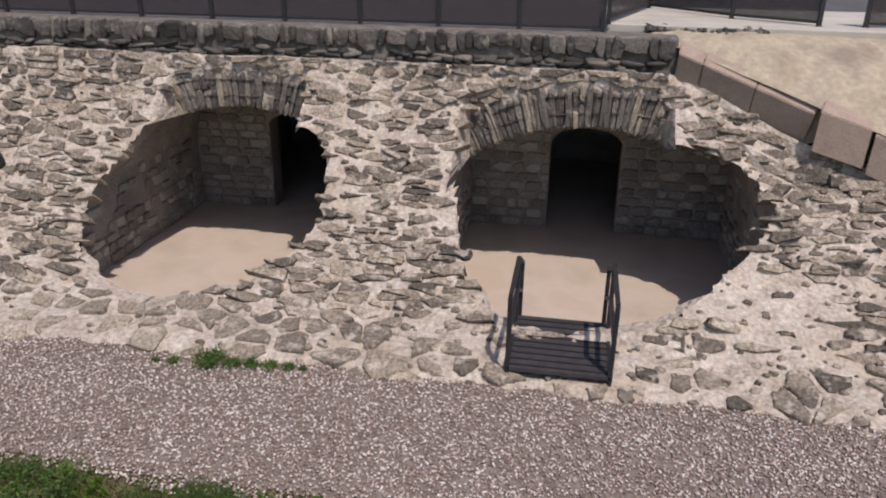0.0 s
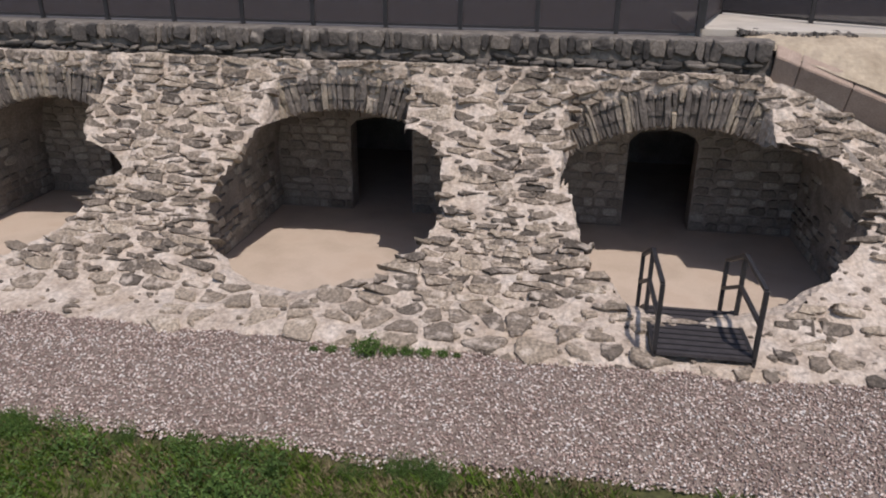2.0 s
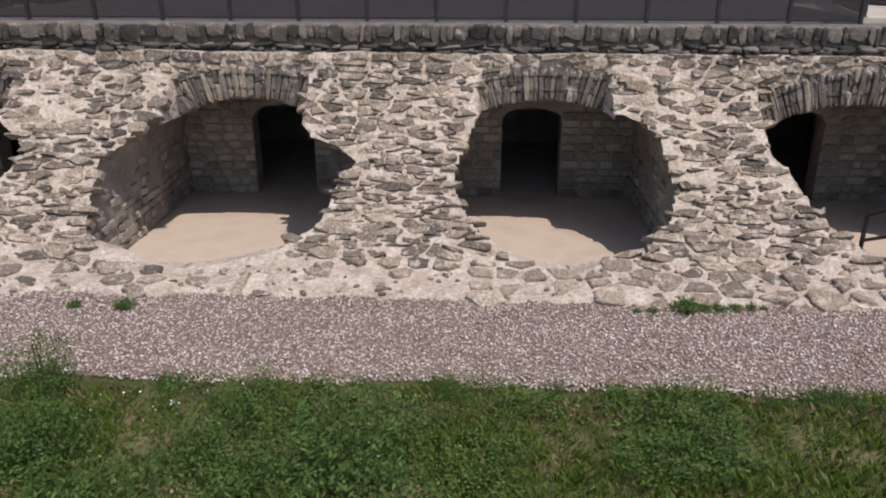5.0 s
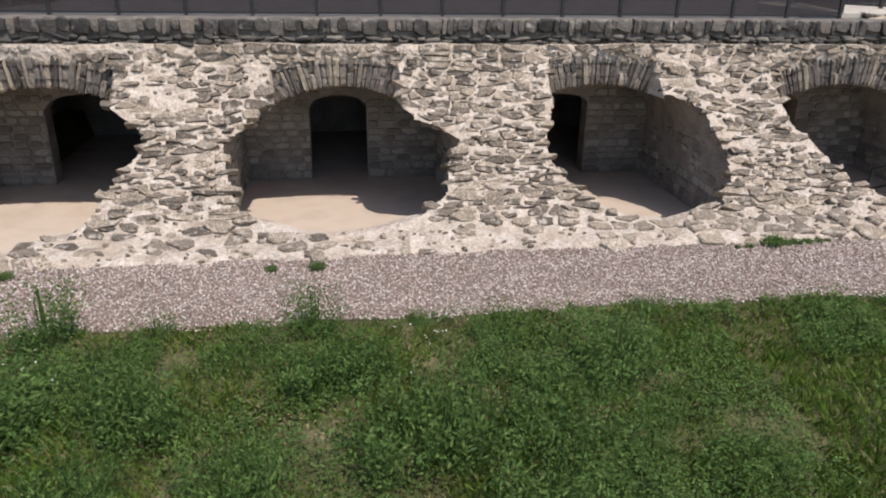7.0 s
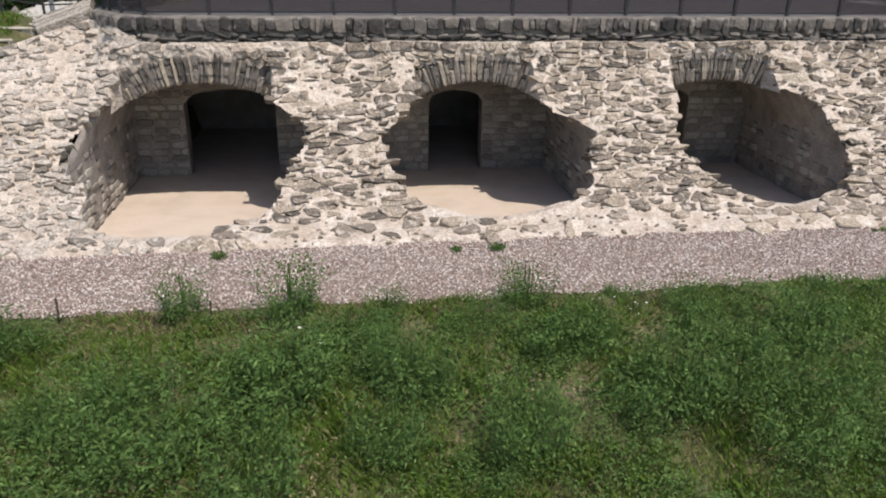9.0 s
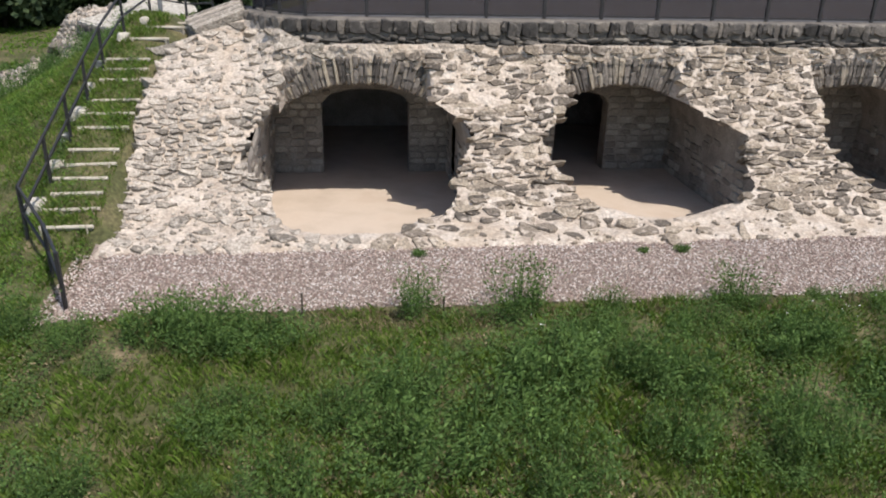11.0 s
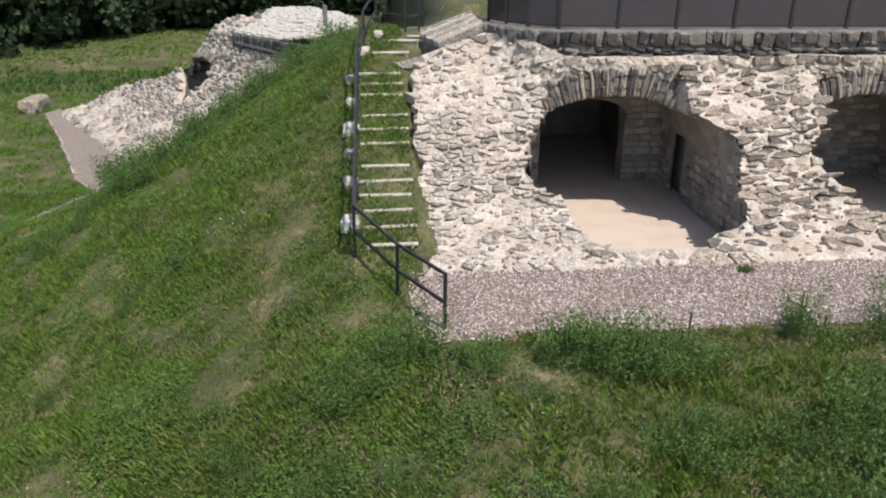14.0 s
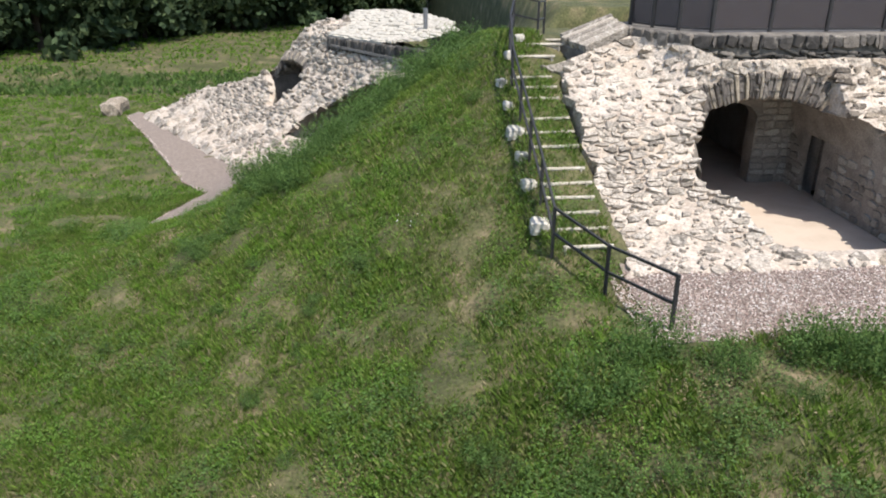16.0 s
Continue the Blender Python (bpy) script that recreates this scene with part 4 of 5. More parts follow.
tb = bmesh.new()
outline = [(60, 0.16), (60, 60), (4.0, 60), (-8.0, 18.0), (-10.6, 10.2), (-12.25, 5.4), (-13.1, 2.5), (-12.95, 1.6), (-12.5, 0.75), (-12.1, 0.16)]
lower = [tb.verts.new((x, y, 2.9)) for x, y in outline]
upper = [tb.verts.new((x, y, 3.62)) for x, y in outline]
tb.faces.new(upper)
for i in range(len(outline)):
    j = (i + 1) % len(outline)
    tb.faces.new((lower[i], lower[j], upper[j], upper[i]))
me = bpy.data.meshes.new("terrace")
tb.to_mesh(me)
tb.free()
me.materials.append(PAVING)
tagged(new("terrace", me), "grey gravelled terrace behind the parapet", "ground", kind="structure")
cb = bmesh.new()
add_box(cb, (9.08, 0.18, 3.3), (17, 4.2, 3.86), 0.02)
me = bpy.data.meshes.new("concrete_ledge")
cb.to_mesh(me)
cb.free()
me.materials.append(CONCRETE)
tagged(new("concrete_ledge", me), "pale concrete ledge that carries the fence", "ledge", kind="structure")


def fence_run(name, label, posts, base, height):
    """A dark steel fence: posts, two rails and a wire screen in each bay."""
    f = holder(name, label, "fence", at=(posts[0][0], posts[0][1], base))
    o = Vector(f.location)
    pts = [Vector((x, y, base)) - o for x, y in posts]
    for p in pts:
        b = bmesh.new()
        add_bar(b, p, p + Vector((0, 0, height)), 0.075)
        add_box(b, (p.x - 0.06, p.y - 0.06, p.z), (p.x + 0.06, p.y + 0.06, p.z + 0.012))
        part("post", b, METAL, f)
    for a, c in zip(pts, pts[1:]):
        for h in (0.07, height - 0.03):
            b = bmesh.new()
            add_bar(b, a + Vector((0, 0, h)), c + Vector((0, 0, h)), 0.045)
            part("rail", b, METAL, f)
        b = bmesh.new()
        d = (c - a).normalized()
        add_bar(b, a + d * 0.04 + Vector((0, 0, height / 2 + 0.02)), c - d * 0.04 + Vector((0, 0, height / 2 + 0.02)), 0.008, height - 0.12)
        part("screen", b, SCREEN, f, "fine dark wire screen")
    return f


fence_run("fence", "dark steel fence with wire screens along the parapet",
          [(9.035 - 1.5088 * i, 0.0) for i in range(15)] + [(-12.75, 0.5), (-13.2, 1.15), (-13.55, 1.9), (-13.05, 3.4), (-12.5, 4.9)], PARAPET_TOP - 0.0, 1.15)
fence_run("fence", "dark steel fence standing on the concrete ledge", [(9.12, 0.08), (10.10, 3.75), (11.55, 1.82), (12.89, 0.79)], 3.86, 1.1)
fence_run("fence", "dark steel fence end beside a gap", [(13.7, 0.85), (15.2, 0.85), (16.7, 0.85)], 3.86, 1.1)

# sloping coping and rendered slope at the far end of the parapet
coping = holder("coping", "sloping coping of large sawn sandstone blocks", "coping", kind="structure")


def coping_block(left, right, label=""):
    """A block between two end sections, each four corners: front top, back top, back foot, front foot."""
    bb = bmesh.new()
    va, vb = [bb.verts.new(c) for c in left], [bb.verts.new(c) for c in right]
    bb.faces.new(va)
    bb.faces.new(vb[::-1])
    for i in range(4):
        j = (i + 1) % 4
        bb.faces.new((va[j], va[i], vb[i], vb[j]))
    bmesh.ops.recalc_face_normals(bb, faces=list(bb.faces))
    bmesh.ops.bevel(bb, geom=list(bb.edges), offset=0.014, segments=2, affect="EDGES")
    part("block", bb, ASHLAR, coping, label)


def section(front, back, drop, lean=0.22):
    f, k = Vector(front), Vector(back)
    return [f, k, k - Vector((0, 0, drop + 0.1)), f + Vector((-0.03, lean, -drop - 0.04))]


def between(a, b, f):
    return [p.lerp(q, f) for p, q in zip(a, b)]


c0, c1 = section((10.325, -0.77, 3.49), (10.36, -0.54, 3.69), 0.61), section((12.45, -1.45, 2.72), (12.62, -1.30, 2.89), 0.57)
for f0, f1 in ((0.0, 0.185), (0.19, 0.58), (0.585, 1.0)):
    coping_block(between(c0, c1, f0), between(c0, c1, f1))
coping_block(section((12.50, -1.62, 2.80), (12.62, -1.36, 2.95), 0.62, 0.0), section((13.26, -1.78, 2.58), (13.38, -1.50, 2.70), 0.6, 0.0), "weathered grey coping block")
coping_block(section((13.31, -1.80, 2.50), (13.44, -1.52, 2.63), 0.6, 0.0), section((14.4, -2.1, 2.1), (14.52, -1.85, 2.25), 0.6, 0.0))
vs, fs = [], []
nu, nv = 44, 14
for i in range(nu + 1):
    u = i / nu
    x = 10.2 + 6.0 * u
    lo = Vector((x, -0.60 - 0.37 * (x - 10.2), 3.62 - 0.34 * (x - 10.2)))
    hi = Vector((9.7 + 6.8 * u, 0.45, 3.82))
    for j in range(nv + 1):
        p = lo.lerp(hi, j / nv)
        n = 0.10 * noise.fractal((p.x * 1.1, p.y * 1.6, 2.2), 1.0, 2.0, 4) * math.sin(math.pi * min(1, j / nv + 0.1))
        vs.append((p.x, p.y, p.z + n + 0.22 * math.sin(math.pi * j / nv) * step(0, 0.3, u)))
for i in range(nu):
    for j in range(nv):
        k = i * (nv + 1) + j
        fs.append((k, k + nv + 1, k + nv + 2, k + 1))
slope_top = tagged(new("rendered_slope", mesh_of("rendered_slope", vs, fs, RENDER, True)), "cracked cream render over the sloping wall top", "wall", kind="structure")

chips = []
for k in range(130):
    x, y = rng.uniform(9.8, 11.9), 0.2 + rng.normal(0, 0.07)
    lo_y = -0.60 - 0.37 * (x - 10.2)
    f = min(1.0, max(0.0, (y - lo_y) / (0.45 - lo_y)))
    z = (3.62 - 0.34 * (x - 10.2)) * (1 - f) + 3.82 * f + 0.2 * math.sin(math.pi * f) * float(step(0, 0.3, (x - 10.2) / 6))
    sz = rng.uniform(0.05, 0.15)
    chips.append((SLABS[k % 12], Matrix.Translation((x, y, z + 0.01)) @ pose(0, 0, 0, rng.normal(0, 25), rng.normal(0, 25), rng.uniform(0, 360))
                  @ Matrix.Diagonal((sz, sz * rng.uniform(0.5, 0.9), sz * 0.6, 1))))
join_pieces("broken_edge", chips, SLATE_JOINED, slope_top)

# slanting coping slab beside the steps
slab = holder("coping", "slanting pale layered stone coping beside the steps", "coping", kind="structure")
fl, fr = Vector((-15.05, 0.98, 3.27)), Vector((-13.72, 1.33, 3.76))
bl, br = Vector((-15.5, 2.2, 3.42)), Vector((-13.95, 2.45, 3.96))


def prism(bm, corners, thick):
    """A slab under four upper corners."""
    nrm = (corners[1] - corners[0]).cross(corners[3] - corners[0]).normalized()
    up = [bm.verts.new(c) for c in corners]
    dn = [bm.verts.new(c - nrm * thick) for c in corners]
    bm.faces.new(up)
    bm.faces.new(dn[::-1])
    for i in range(4):
        j = (i + 1) % 4
        bm.faces.new((up[i], dn[i], dn[j], up[j]))
    bmesh.ops.bevel(bm, geom=list(bm.edges), offset=0.015, segments=1, affect="EDGES")


for k in range(7):
    bb = bmesh.new()
    lo, hi = k / 7 + 0.004, (k + 1) / 7 - 0.008
    s0, s1 = rng.uniform(0.0, 0.05), rng.uniform(0.95, 1.0)
    lift = Vector((0, 0, rng.uniform(-0.025, 0.015)))
    prism(bb, [fl.lerp(bl, lo).lerp(fr.lerp(br, lo), s0) + lift, fl.lerp(bl, lo).lerp(fr.lerp(br, lo), s1) + lift,
               fl.lerp(bl, hi).lerp(fr.lerp(br, hi), s1) + lift, fl.lerp(bl, hi).lerp(fr.lerp(br, hi), s0) + lift], 0.24)
    part("slab", bb, STONE_PALE, slab)
bb = bmesh.new()
m4 = (fl + fr + bl + br) / 4
under = [c.lerp(m4, 0.07) - Vector((0, 0, 0.22)) for c in (fl, fr, br, bl)]
top = [bb.verts.new(c) for c in under]
foot = [bb.verts.new((c.x, c.y, 1.9)) for c in under]
bb.faces.new(top)
for i in range(4):
    j = (i + 1) % 4
    bb.faces.new((foot[i], foot[j], top[j], top[i]))
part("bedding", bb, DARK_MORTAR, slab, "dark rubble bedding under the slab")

# ---------------------------------------------------------------- steel bridge with steps
bridge = holder("footbridge", "small dark steel footbridge with handrails leading into a casemate", "footbridge", at=(8.7, -5.3, 0.2))
bo = Vector(bridge.location)
b = bmesh.new()
add_box(b, (8.06 - bo.x, -5.98 - bo.y, -0.05), (9.36 - bo.x, -4.55 - bo.y, 0.0))
part("deck", b, DECK, bridge, "dark steel grating deck")
for x in (8.06, 9.36):
    b = bmesh.new()
    add_bar(b, Vector((x, -5.98, 0.14)) - bo, Vector((x, -4.55, 0.14)) - bo, 0.05, 0.14)
    add_bar(b, Vector((x, -4.55, 0.14)) - bo, Vector((x, -2.85, FLOOR_Z + 0.07)) - bo, 0.05, 0.14)
    part("stringer", b, METAL, bridge)
for k in range(6):
    y, z = -4.42 + 0.27 * k, 0.2 - 0.19 * (k + 1)
    b = bmesh.new()
    add_box(b, (8.1 - bo.x, y - bo.y, z - bo.z - 0.03), (9.32 - bo.x, y + 0.26 - bo.y, z - bo.z), 0.004)
    part("tread", b, DECK, bridge)
for k in range(9):
    y = -5.9 + 0.155 * k
    b = bmesh.new()
    add_bar(b, Vector((8.08, y, 0.206)) - bo, Vector((9.34, y, 0.206)) - bo, 0.02)
    part("grip_bar", b, METAL, bridge)
for x in (8.06, 9.36):
    pts = [(Vector((x, -5.94, 0.2)), 0.99), (Vector((x, -4.72, 0.2)), 0.99), (Vector((x, -3.72, -0.28)), 0.97)]
    for p, h in pts:
        b = bmesh.new()
        add_bar(b, p - bo - Vector((0, 0, 0.08)), p - bo + Vector((0, 0, h)), 0.06)
        part("post", b, METAL, bridge)
    for (p, h), (q2, h2) in zip(pts, pts[1:]):
        for f in (1.0, 0.5):
            b = bmesh.new()
            add_bar(b, p - bo + Vector((0, 0, h * f)), q2 - bo + Vector((0, 0, h2 * f)), 0.055)
            part("handrail" if f == 1.0 else "mid_rail", b, METAL, bridge)

# ---------------------------------------------------------------- steps in the bank
stair = holder("steps", "grassed bank steps with bleached timber edges", "steps", kind="structure")


def stair_x(y):
    return -17.0 + 0.5 * max(0.0, y - 0.8)


for y in (-5.48, -5.03, -4.58, -4.13, -3.68, -3.21, -2.42, -1.92, -1.39, -0.57, -0.08, 0.37, 1.35, 2.01, 2.6, 3.07):
    x0 = stair_x(y)
    z = float(ground_z(x0 + 0.45, y)) + 0.04
    b = bmesh.new()
    add_bar(b, (x0 + rng.uniform(-0.08, 0.06), y, z + rng.uniform(-0.01, 0.02)), (x0 + 1.04 + rng.uniform(-0.06, 0.05), y + rng.uniform(-0.03, 0.03), z + 0.01), 0.085, 0.085, 8)
    part("tread_log", b, TIMBER, stair)
    b = bmesh.new()
    add_bar(b, (x0 + 0.03, y + 0.02, z - 0.10), (x0 + 0.98, y + 0.02, z - 0.10), 0.05, 0.09)
    part("riser", b, TIMBER, stair)
    for px in (0.08, 0.92):
        b = bmesh.new()
        add_bar(b, (x0 + px, y - 0.05, z - 0.25), (x0 + px, y - 0.05, z + 0.05), 0.04, 0.04, 6)
        part("peg", b, TIMBER, stair)

railing = holder("handrail", "dark steel handrail beside the bank steps", "railing", at=(-17.1, -5.5, 0.0))
ro = Vector(railing.location)
spots = [(-15.7, -8.02), (-16.41, -6.58), (-17.18, -5.5), (-17.14, -4.1), (-17.12, -2.7), (-17.1, -1.3), (-17.08, 0.1), (-16.9, 1.6), (-16.55, 3.1), (-15.7, 3.75), (-15.2, 5.2)]
feet = [Vector((x, y, float(ground_z(x, y)))) for x, y in spots]
for i, p in enumerate(feet):
    b = bmesh.new()
    add_bar(b, p - ro - Vector((0, 0, 0.2)), p - ro + Vector((0, 0, 1.05)), 0.06)
    part("post", b, METAL, railing)
for i, (p, q2) in enumerate(zip(feet, feet[1:])):
    for h in (1.03, 0.52):
        b = bmesh.new()
        add_bar(b, p - ro + Vector((0, 0, h)), q2 - ro + Vector((0, 0, h)), 0.045)
        part("rail", b, METAL, railing)


def boulder(name, label, at, size, mat, category="stone", group=""):
    bm = bmesh.new()
    bmesh.ops.create_icosphere(bm, subdivisions=2, radius=0.5)
    sx, sy, sz = size
    for v in bm.verts:
        n = 1 + 0.3 * noise.noise(v.co * 2.6 + Vector(at))
        v.co = Vector([max(-0.34, min(0.34, c)) * 1.3 for c in v.co]) + noise.noise_vector(v.co * 4 + Vector(at)) * 0.05
        v.co = Vector((v.co.x * sx * n, v.co.y * sy * n, max(v.co.z, -0.35) * sz * n))
    me = bpy.data.meshes.new(name)
    bm.to_mesh(me)
    bm.free()
    me.materials.append(mat)
    ob = new(name, me)
    ob.location = at
    return tagged(ob, label, category, group)


for y, s in ((-4.62, 0.46), (-3.4, 0.36), (-2.45, 0.34), (-1.58, 0.46), (-0.5, 0.3), (0.55, 0.32), (1.5, 0.34), (2.3, 0.3)):
    x = stair_x(y) - 0.26
    boulder("boulder", "whitish rough boulder beside the bank steps", (x, y, float(ground_z(x, y)) + 0.04), (s * 0.95, s * 1.15, s * 0.8), PALE, group="boulders beside the steps")
boulder("boulder", "grey layered boulder at the end of the lower path", (-34.5, 22.8, float(ground_z(-34.5, 22.8)) + 0.3), (1.1, 2.2, 1.0), STONE)
for x, y, h in ((-11.86, -8.75, 0.42), (-9.6, -8.8, 0.3)):
    b = bmesh.new()
    add_bar(b, (0, 0, -0.15), (0.01, 0.02, h), 0.035, 0.035, 6)
    me = bpy.data.meshes.new("stake")
    b.to_mesh(me)
    b.free()
    me.materials.append(BARK)
    st = new("stake", me)
    st.location = (x, y, float(ground_z(x, y)))
    tagged(st, "thin weathered wooden stake at the gravel edge", "stake")
boulder("pale_stone", "small white stone lying on the gravel", (11.0, -8.0, 0.02), (0.16, 0.12, 0.08), PALE)

# ---------------------------------------------------------------- lower ruin on the flank
FP = [((y + 6.2) * 0.95, z * 1.42 + 0.1) for y, z in PROFILE]
FP[0] = (-0.3, -0.3)
FP += [(5.7, 4.95), (6.4, 5.25), (7.2, 5.3)]
FARCH = [
    dict(cx=0.5, ring=(-1.1, 2.1), depth=0.5, top=[(-1.35, 2.95), (-1.1, 3.25), (0.5, 3.5), (1.85, 3.3), (2.35, 2.95)],
         bot=[(-1.35, 2.85), (0.26, 2.2), (1.2, 1.6), (2.0, 1.65), (2.35, 2.85)]),
    dict(cx=6.4, ring=(5.0, 5.0), depth=0.4, top=[(4.3, 1.0), (4.56, 1.5), (5.26, 2.14), (6.47, 2.84), (7.14, 3.2), (8.6, 3.8)],
         bot=[(4.3, 0.95), (5.5, 1.0), (6.67, 1.17), (7.45, 1.69), (8.03, 2.37), (8.6, 3.2)]),
]


def flank_cap(x):
    return float(np.interp(x, [-7.6, -6.85, -5.82, -1.93, -0.82, -0.2, 0.48, 1.5, 3.0, 3.5], [0.1, 0.6, 1.14, 2.15, 2.9, 3.7, 4.7, 5.0, 4.9, 4.3]))


def flank_ends(x, z):
    cap = flank_cap(x)
    return 0.0, -0.93 * max(0.0, float(z) - cap - 0.25 * noise.noise((x * 1.2, 3, 3)))


flank_m = Matrix.Translation(FLANK_FOOT) @ Matrix((FLANK_U, FLANK_W, Vector((0, 0, 1)))).transposed().to_4x4()
flank = Front(FP, FARCH, flank_m, flank_ends)
fw = flank.body("wall_7", -7.6, 9.6, 0.13, MORTAR, "collapsed pale rubble wall of the lower ruin")
for a in FARCH:
    flank.ring(fw, a, VOUSSOIR, SLATE)
flank.stones(fw, -7.5, 9.6, STONE_PALE, far=STONE_PALE_FAR, size=0.40, loose=2.4, bare=0.4, skip=0.06, lay=0.3, open_joint=0.15)
for n, a in enumerate(FARCH):
    b = bmesh.new()
    lo, hi = a["top"][0][0] - 0.5, a["top"][-1][0] + 0.5
    for p0, p1 in (((lo, 7.1, -0.6), (hi, 7.3, 4.4)), ((hi, 3.7, -0.6), (hi + 0.2, 7.3, 2.1)),
                   ((lo, 1.2, -0.7), (hi, 7.3, -0.4)), ((max(lo, 3.6), 4.95, 4.3), (max(hi, 3.8), 7.3, 4.4))):
        add_box(b, p0, p1, 0, flank_m)
    edge = a["top"][0][0]
    for w0, w1 in zip(np.arange(1.0, 7.2, 0.3), np.arange(1.3, 7.5, 0.3)):
        zt = min(float(np.interp(w0, [p[0] for p in FP], [p[1] for p in FP])), flank_cap(edge)) - 0.14
        add_box(b, (edge - 0.3, w0, -0.6), (edge - 0.02, w1, zt), 0, flank_m)
    me = bpy.data.meshes.new("recess")
    b.to_mesh(me)
    b.free()
    me.materials.append(INNER)
    tagged(new("ruin_recess_%d" % (n + 1), me), "shaded stone recess inside the lower ruin", "wall", kind="structure")
def top_spot(f, g):
    """A place on the flat top: broader away from its lip, with an uneven outline."""
    w = 5.1 + g * (4.6 - 1.4 * abs(f - 0.4) + 0.3 * noise.noise((f * 6, 2, 2)) * g)
    u0 = 3.1 - 1.0 * (w - 5.1) + 0.35 * noise.noise((w * 1.4, 8, 1))
    u1 = 9.2 - 2.2 * abs(2 * g - 0.9) ** 2.2 + 0.3 * noise.noise((w * 1.8, 3, 5))
    return u0 + (u1 - u0) * f, w


vs, fs = [], []
nu, nv = 30, 12
for i in range(nu + 1):
    for j in range(nv + 1):
        u, w = top_spot(i / nu, j / nv)
        z = 4.62 + 0.17 * (w - 5.1) + 0.03 * u + 0.05 * noise.noise((u * 2, w * 2, 1))
        vs.append(tuple(flank_m @ Vector((u, w, z))))
base = len(vs)
for i in range(nu + 1):
    p = Vector(vs[i * (nv + 1)])
    vs.append((p.x, p.y, p.z - 0.75))
for i in range(nu):
    fs.append((i * (nv + 1), base + i, base + i + 1, (i + 1) * (nv + 1)))
    for j in range(nv):
        k = i * (nv + 1) + j
        fs.append((k, k + nv + 1, k + nv + 2, k + 1))
ft = tagged(new("wall_8", mesh_of("wall_8", vs, fs, PALE)), "broad flat top of the lower ruin laid with pale flat stones", "wall", kind="structure")
FLAT = stone_shapes(10, PALE, "flagstone", (6, 8), 5.0, 0.15)
items = []
for k in range(420):
    u, w = top_spot(rng.uniform(0.02, 0.98), rng.uniform(0.03, 0.97))
    z = 4.62 + 0.17 * (w - 5.1) + 0.03 * u
    m = flank_m @ Matrix.Translation((u, w, z + 0.01)) @ pose(0, 0, 0, 8, 0, rng.normal(20, 14)) @ Matrix.Diagonal((rng.uniform(0.3, 0.7), rng.uniform(0.15, 0.3), 0.1, 1))
    items.append((FLAT[k % 10], m))
for me, m in items[:250]:
    piece("flagstone", me, ft, m)
join_pieces("flagstones", items[250:], PALE, ft)
d = 3.2
while d < 10.4:
    w = rng.uniform(0.2, 0.4)
    z = 4.62 + 0.03 * d
    m = flank_m @ Matrix.Translation((d + w / 2, 5.08, z - 0.33)) @ Matrix(((1, 0, 0), (0, 0, -1), (0, 1, 0))).to_4x4() @ Matrix.Diagonal((w, 0.6, 0.2, 1))
    piece("slab", SLABS[int(rng.integers(12))], ft, m)
    d += w
b = bmesh.new()
bmesh.ops.create_cone(b, segments=12, radius1=0.09, radius2=0.09, depth=0.9, cap_ends=True)
me = bpy.data.meshes.new("vent_pipe")
b.to_mesh(me)
b.free()
me.materials.append(GALV)
vp = new("vent_pipe", me)
pp = flank_m @ Vector((7.6, 7.1, 4.62 + 0.34 + 0.23 + 0.4))
vp.location = pp
tagged(vp, "short grey metal vent pipe on the ruin top", "pipe")

# ---------------------------------------------------------------- gravel pebbles
def scatter_pebbles(name, label, xy, size, parent_kind="stuff"):
    n = len(xy)
    base = np.array([(1, 0, 0), (0, 1, 0), (-1, 0, 0), (0, -1, 0), (0, 0, 0.75), (0, 0, -0.6)], float)
    tr = np.array([(0, 1, 4), (1, 2, 4), (2, 3, 4), (3, 0, 4), (1, 0, 5), (2, 1, 5), (3, 2, 5), (0, 3, 5)])
    v = base[None] * (size * rng.uniform(0.55, 1.15, n))[:, None, None] * rng.uniform(0.6, 1.25, (n, 6, 1))
    a = rng.uniform(0, 6.28, n)
    c, s = np.cos(a)[:, None], np.sin(a)[:, None]
    x, y = v[..., 0] * c - v[..., 1] * s, v[..., 0] * s + v[..., 1] * c
    z = v[..., 2] + x * rng.normal(0, 0.4, n)[:, None]
    g = ground_z(xy[:, 0], xy[:, 1]) + 0.045
    co = np.stack([x + xy[:, :1], y + xy[:, 1:], z + g[:, None]], -1).reshape(-1, 3)
    t = (tr[None] + 6 * np.arange(n)[:, None, None]).reshape(-1, 3)
    ob = new(name, fast_mesh(name, co, t, PEBBLE))
    return tagged(ob, label, "gravel", kind="stuff")


pts = np.stack([rng.uniform(-16.2, 13.0, 66000), rng.uniform(-8.75, -6.0, 66000)], -1)
edge_n = np.array([noise.noise((p[0] * 1.1, 1.5, 0)) for p in pts[::1]])
keep = pts[:, 1] > -8.62 + 0.18 * edge_n
scatter_pebbles("gravel", "loose pinkish and white gravel on the walk", pts[keep], 0.023)
t_ = rng.uniform(0, 1, 9000)
s_ = rng.uniform(0, 1, 9000)
la, lb = np.array([low_left(t)[:2] for t in t_]), np.array([low_right(t)[:2] for t in t_])
lx, ly = (la * (1 - s_)[:, None] + lb * s_[:, None]).T
scatter_pebbles("gravel", "loose gravel on the lower path", np.stack([lx, ly], -1), 0.04)


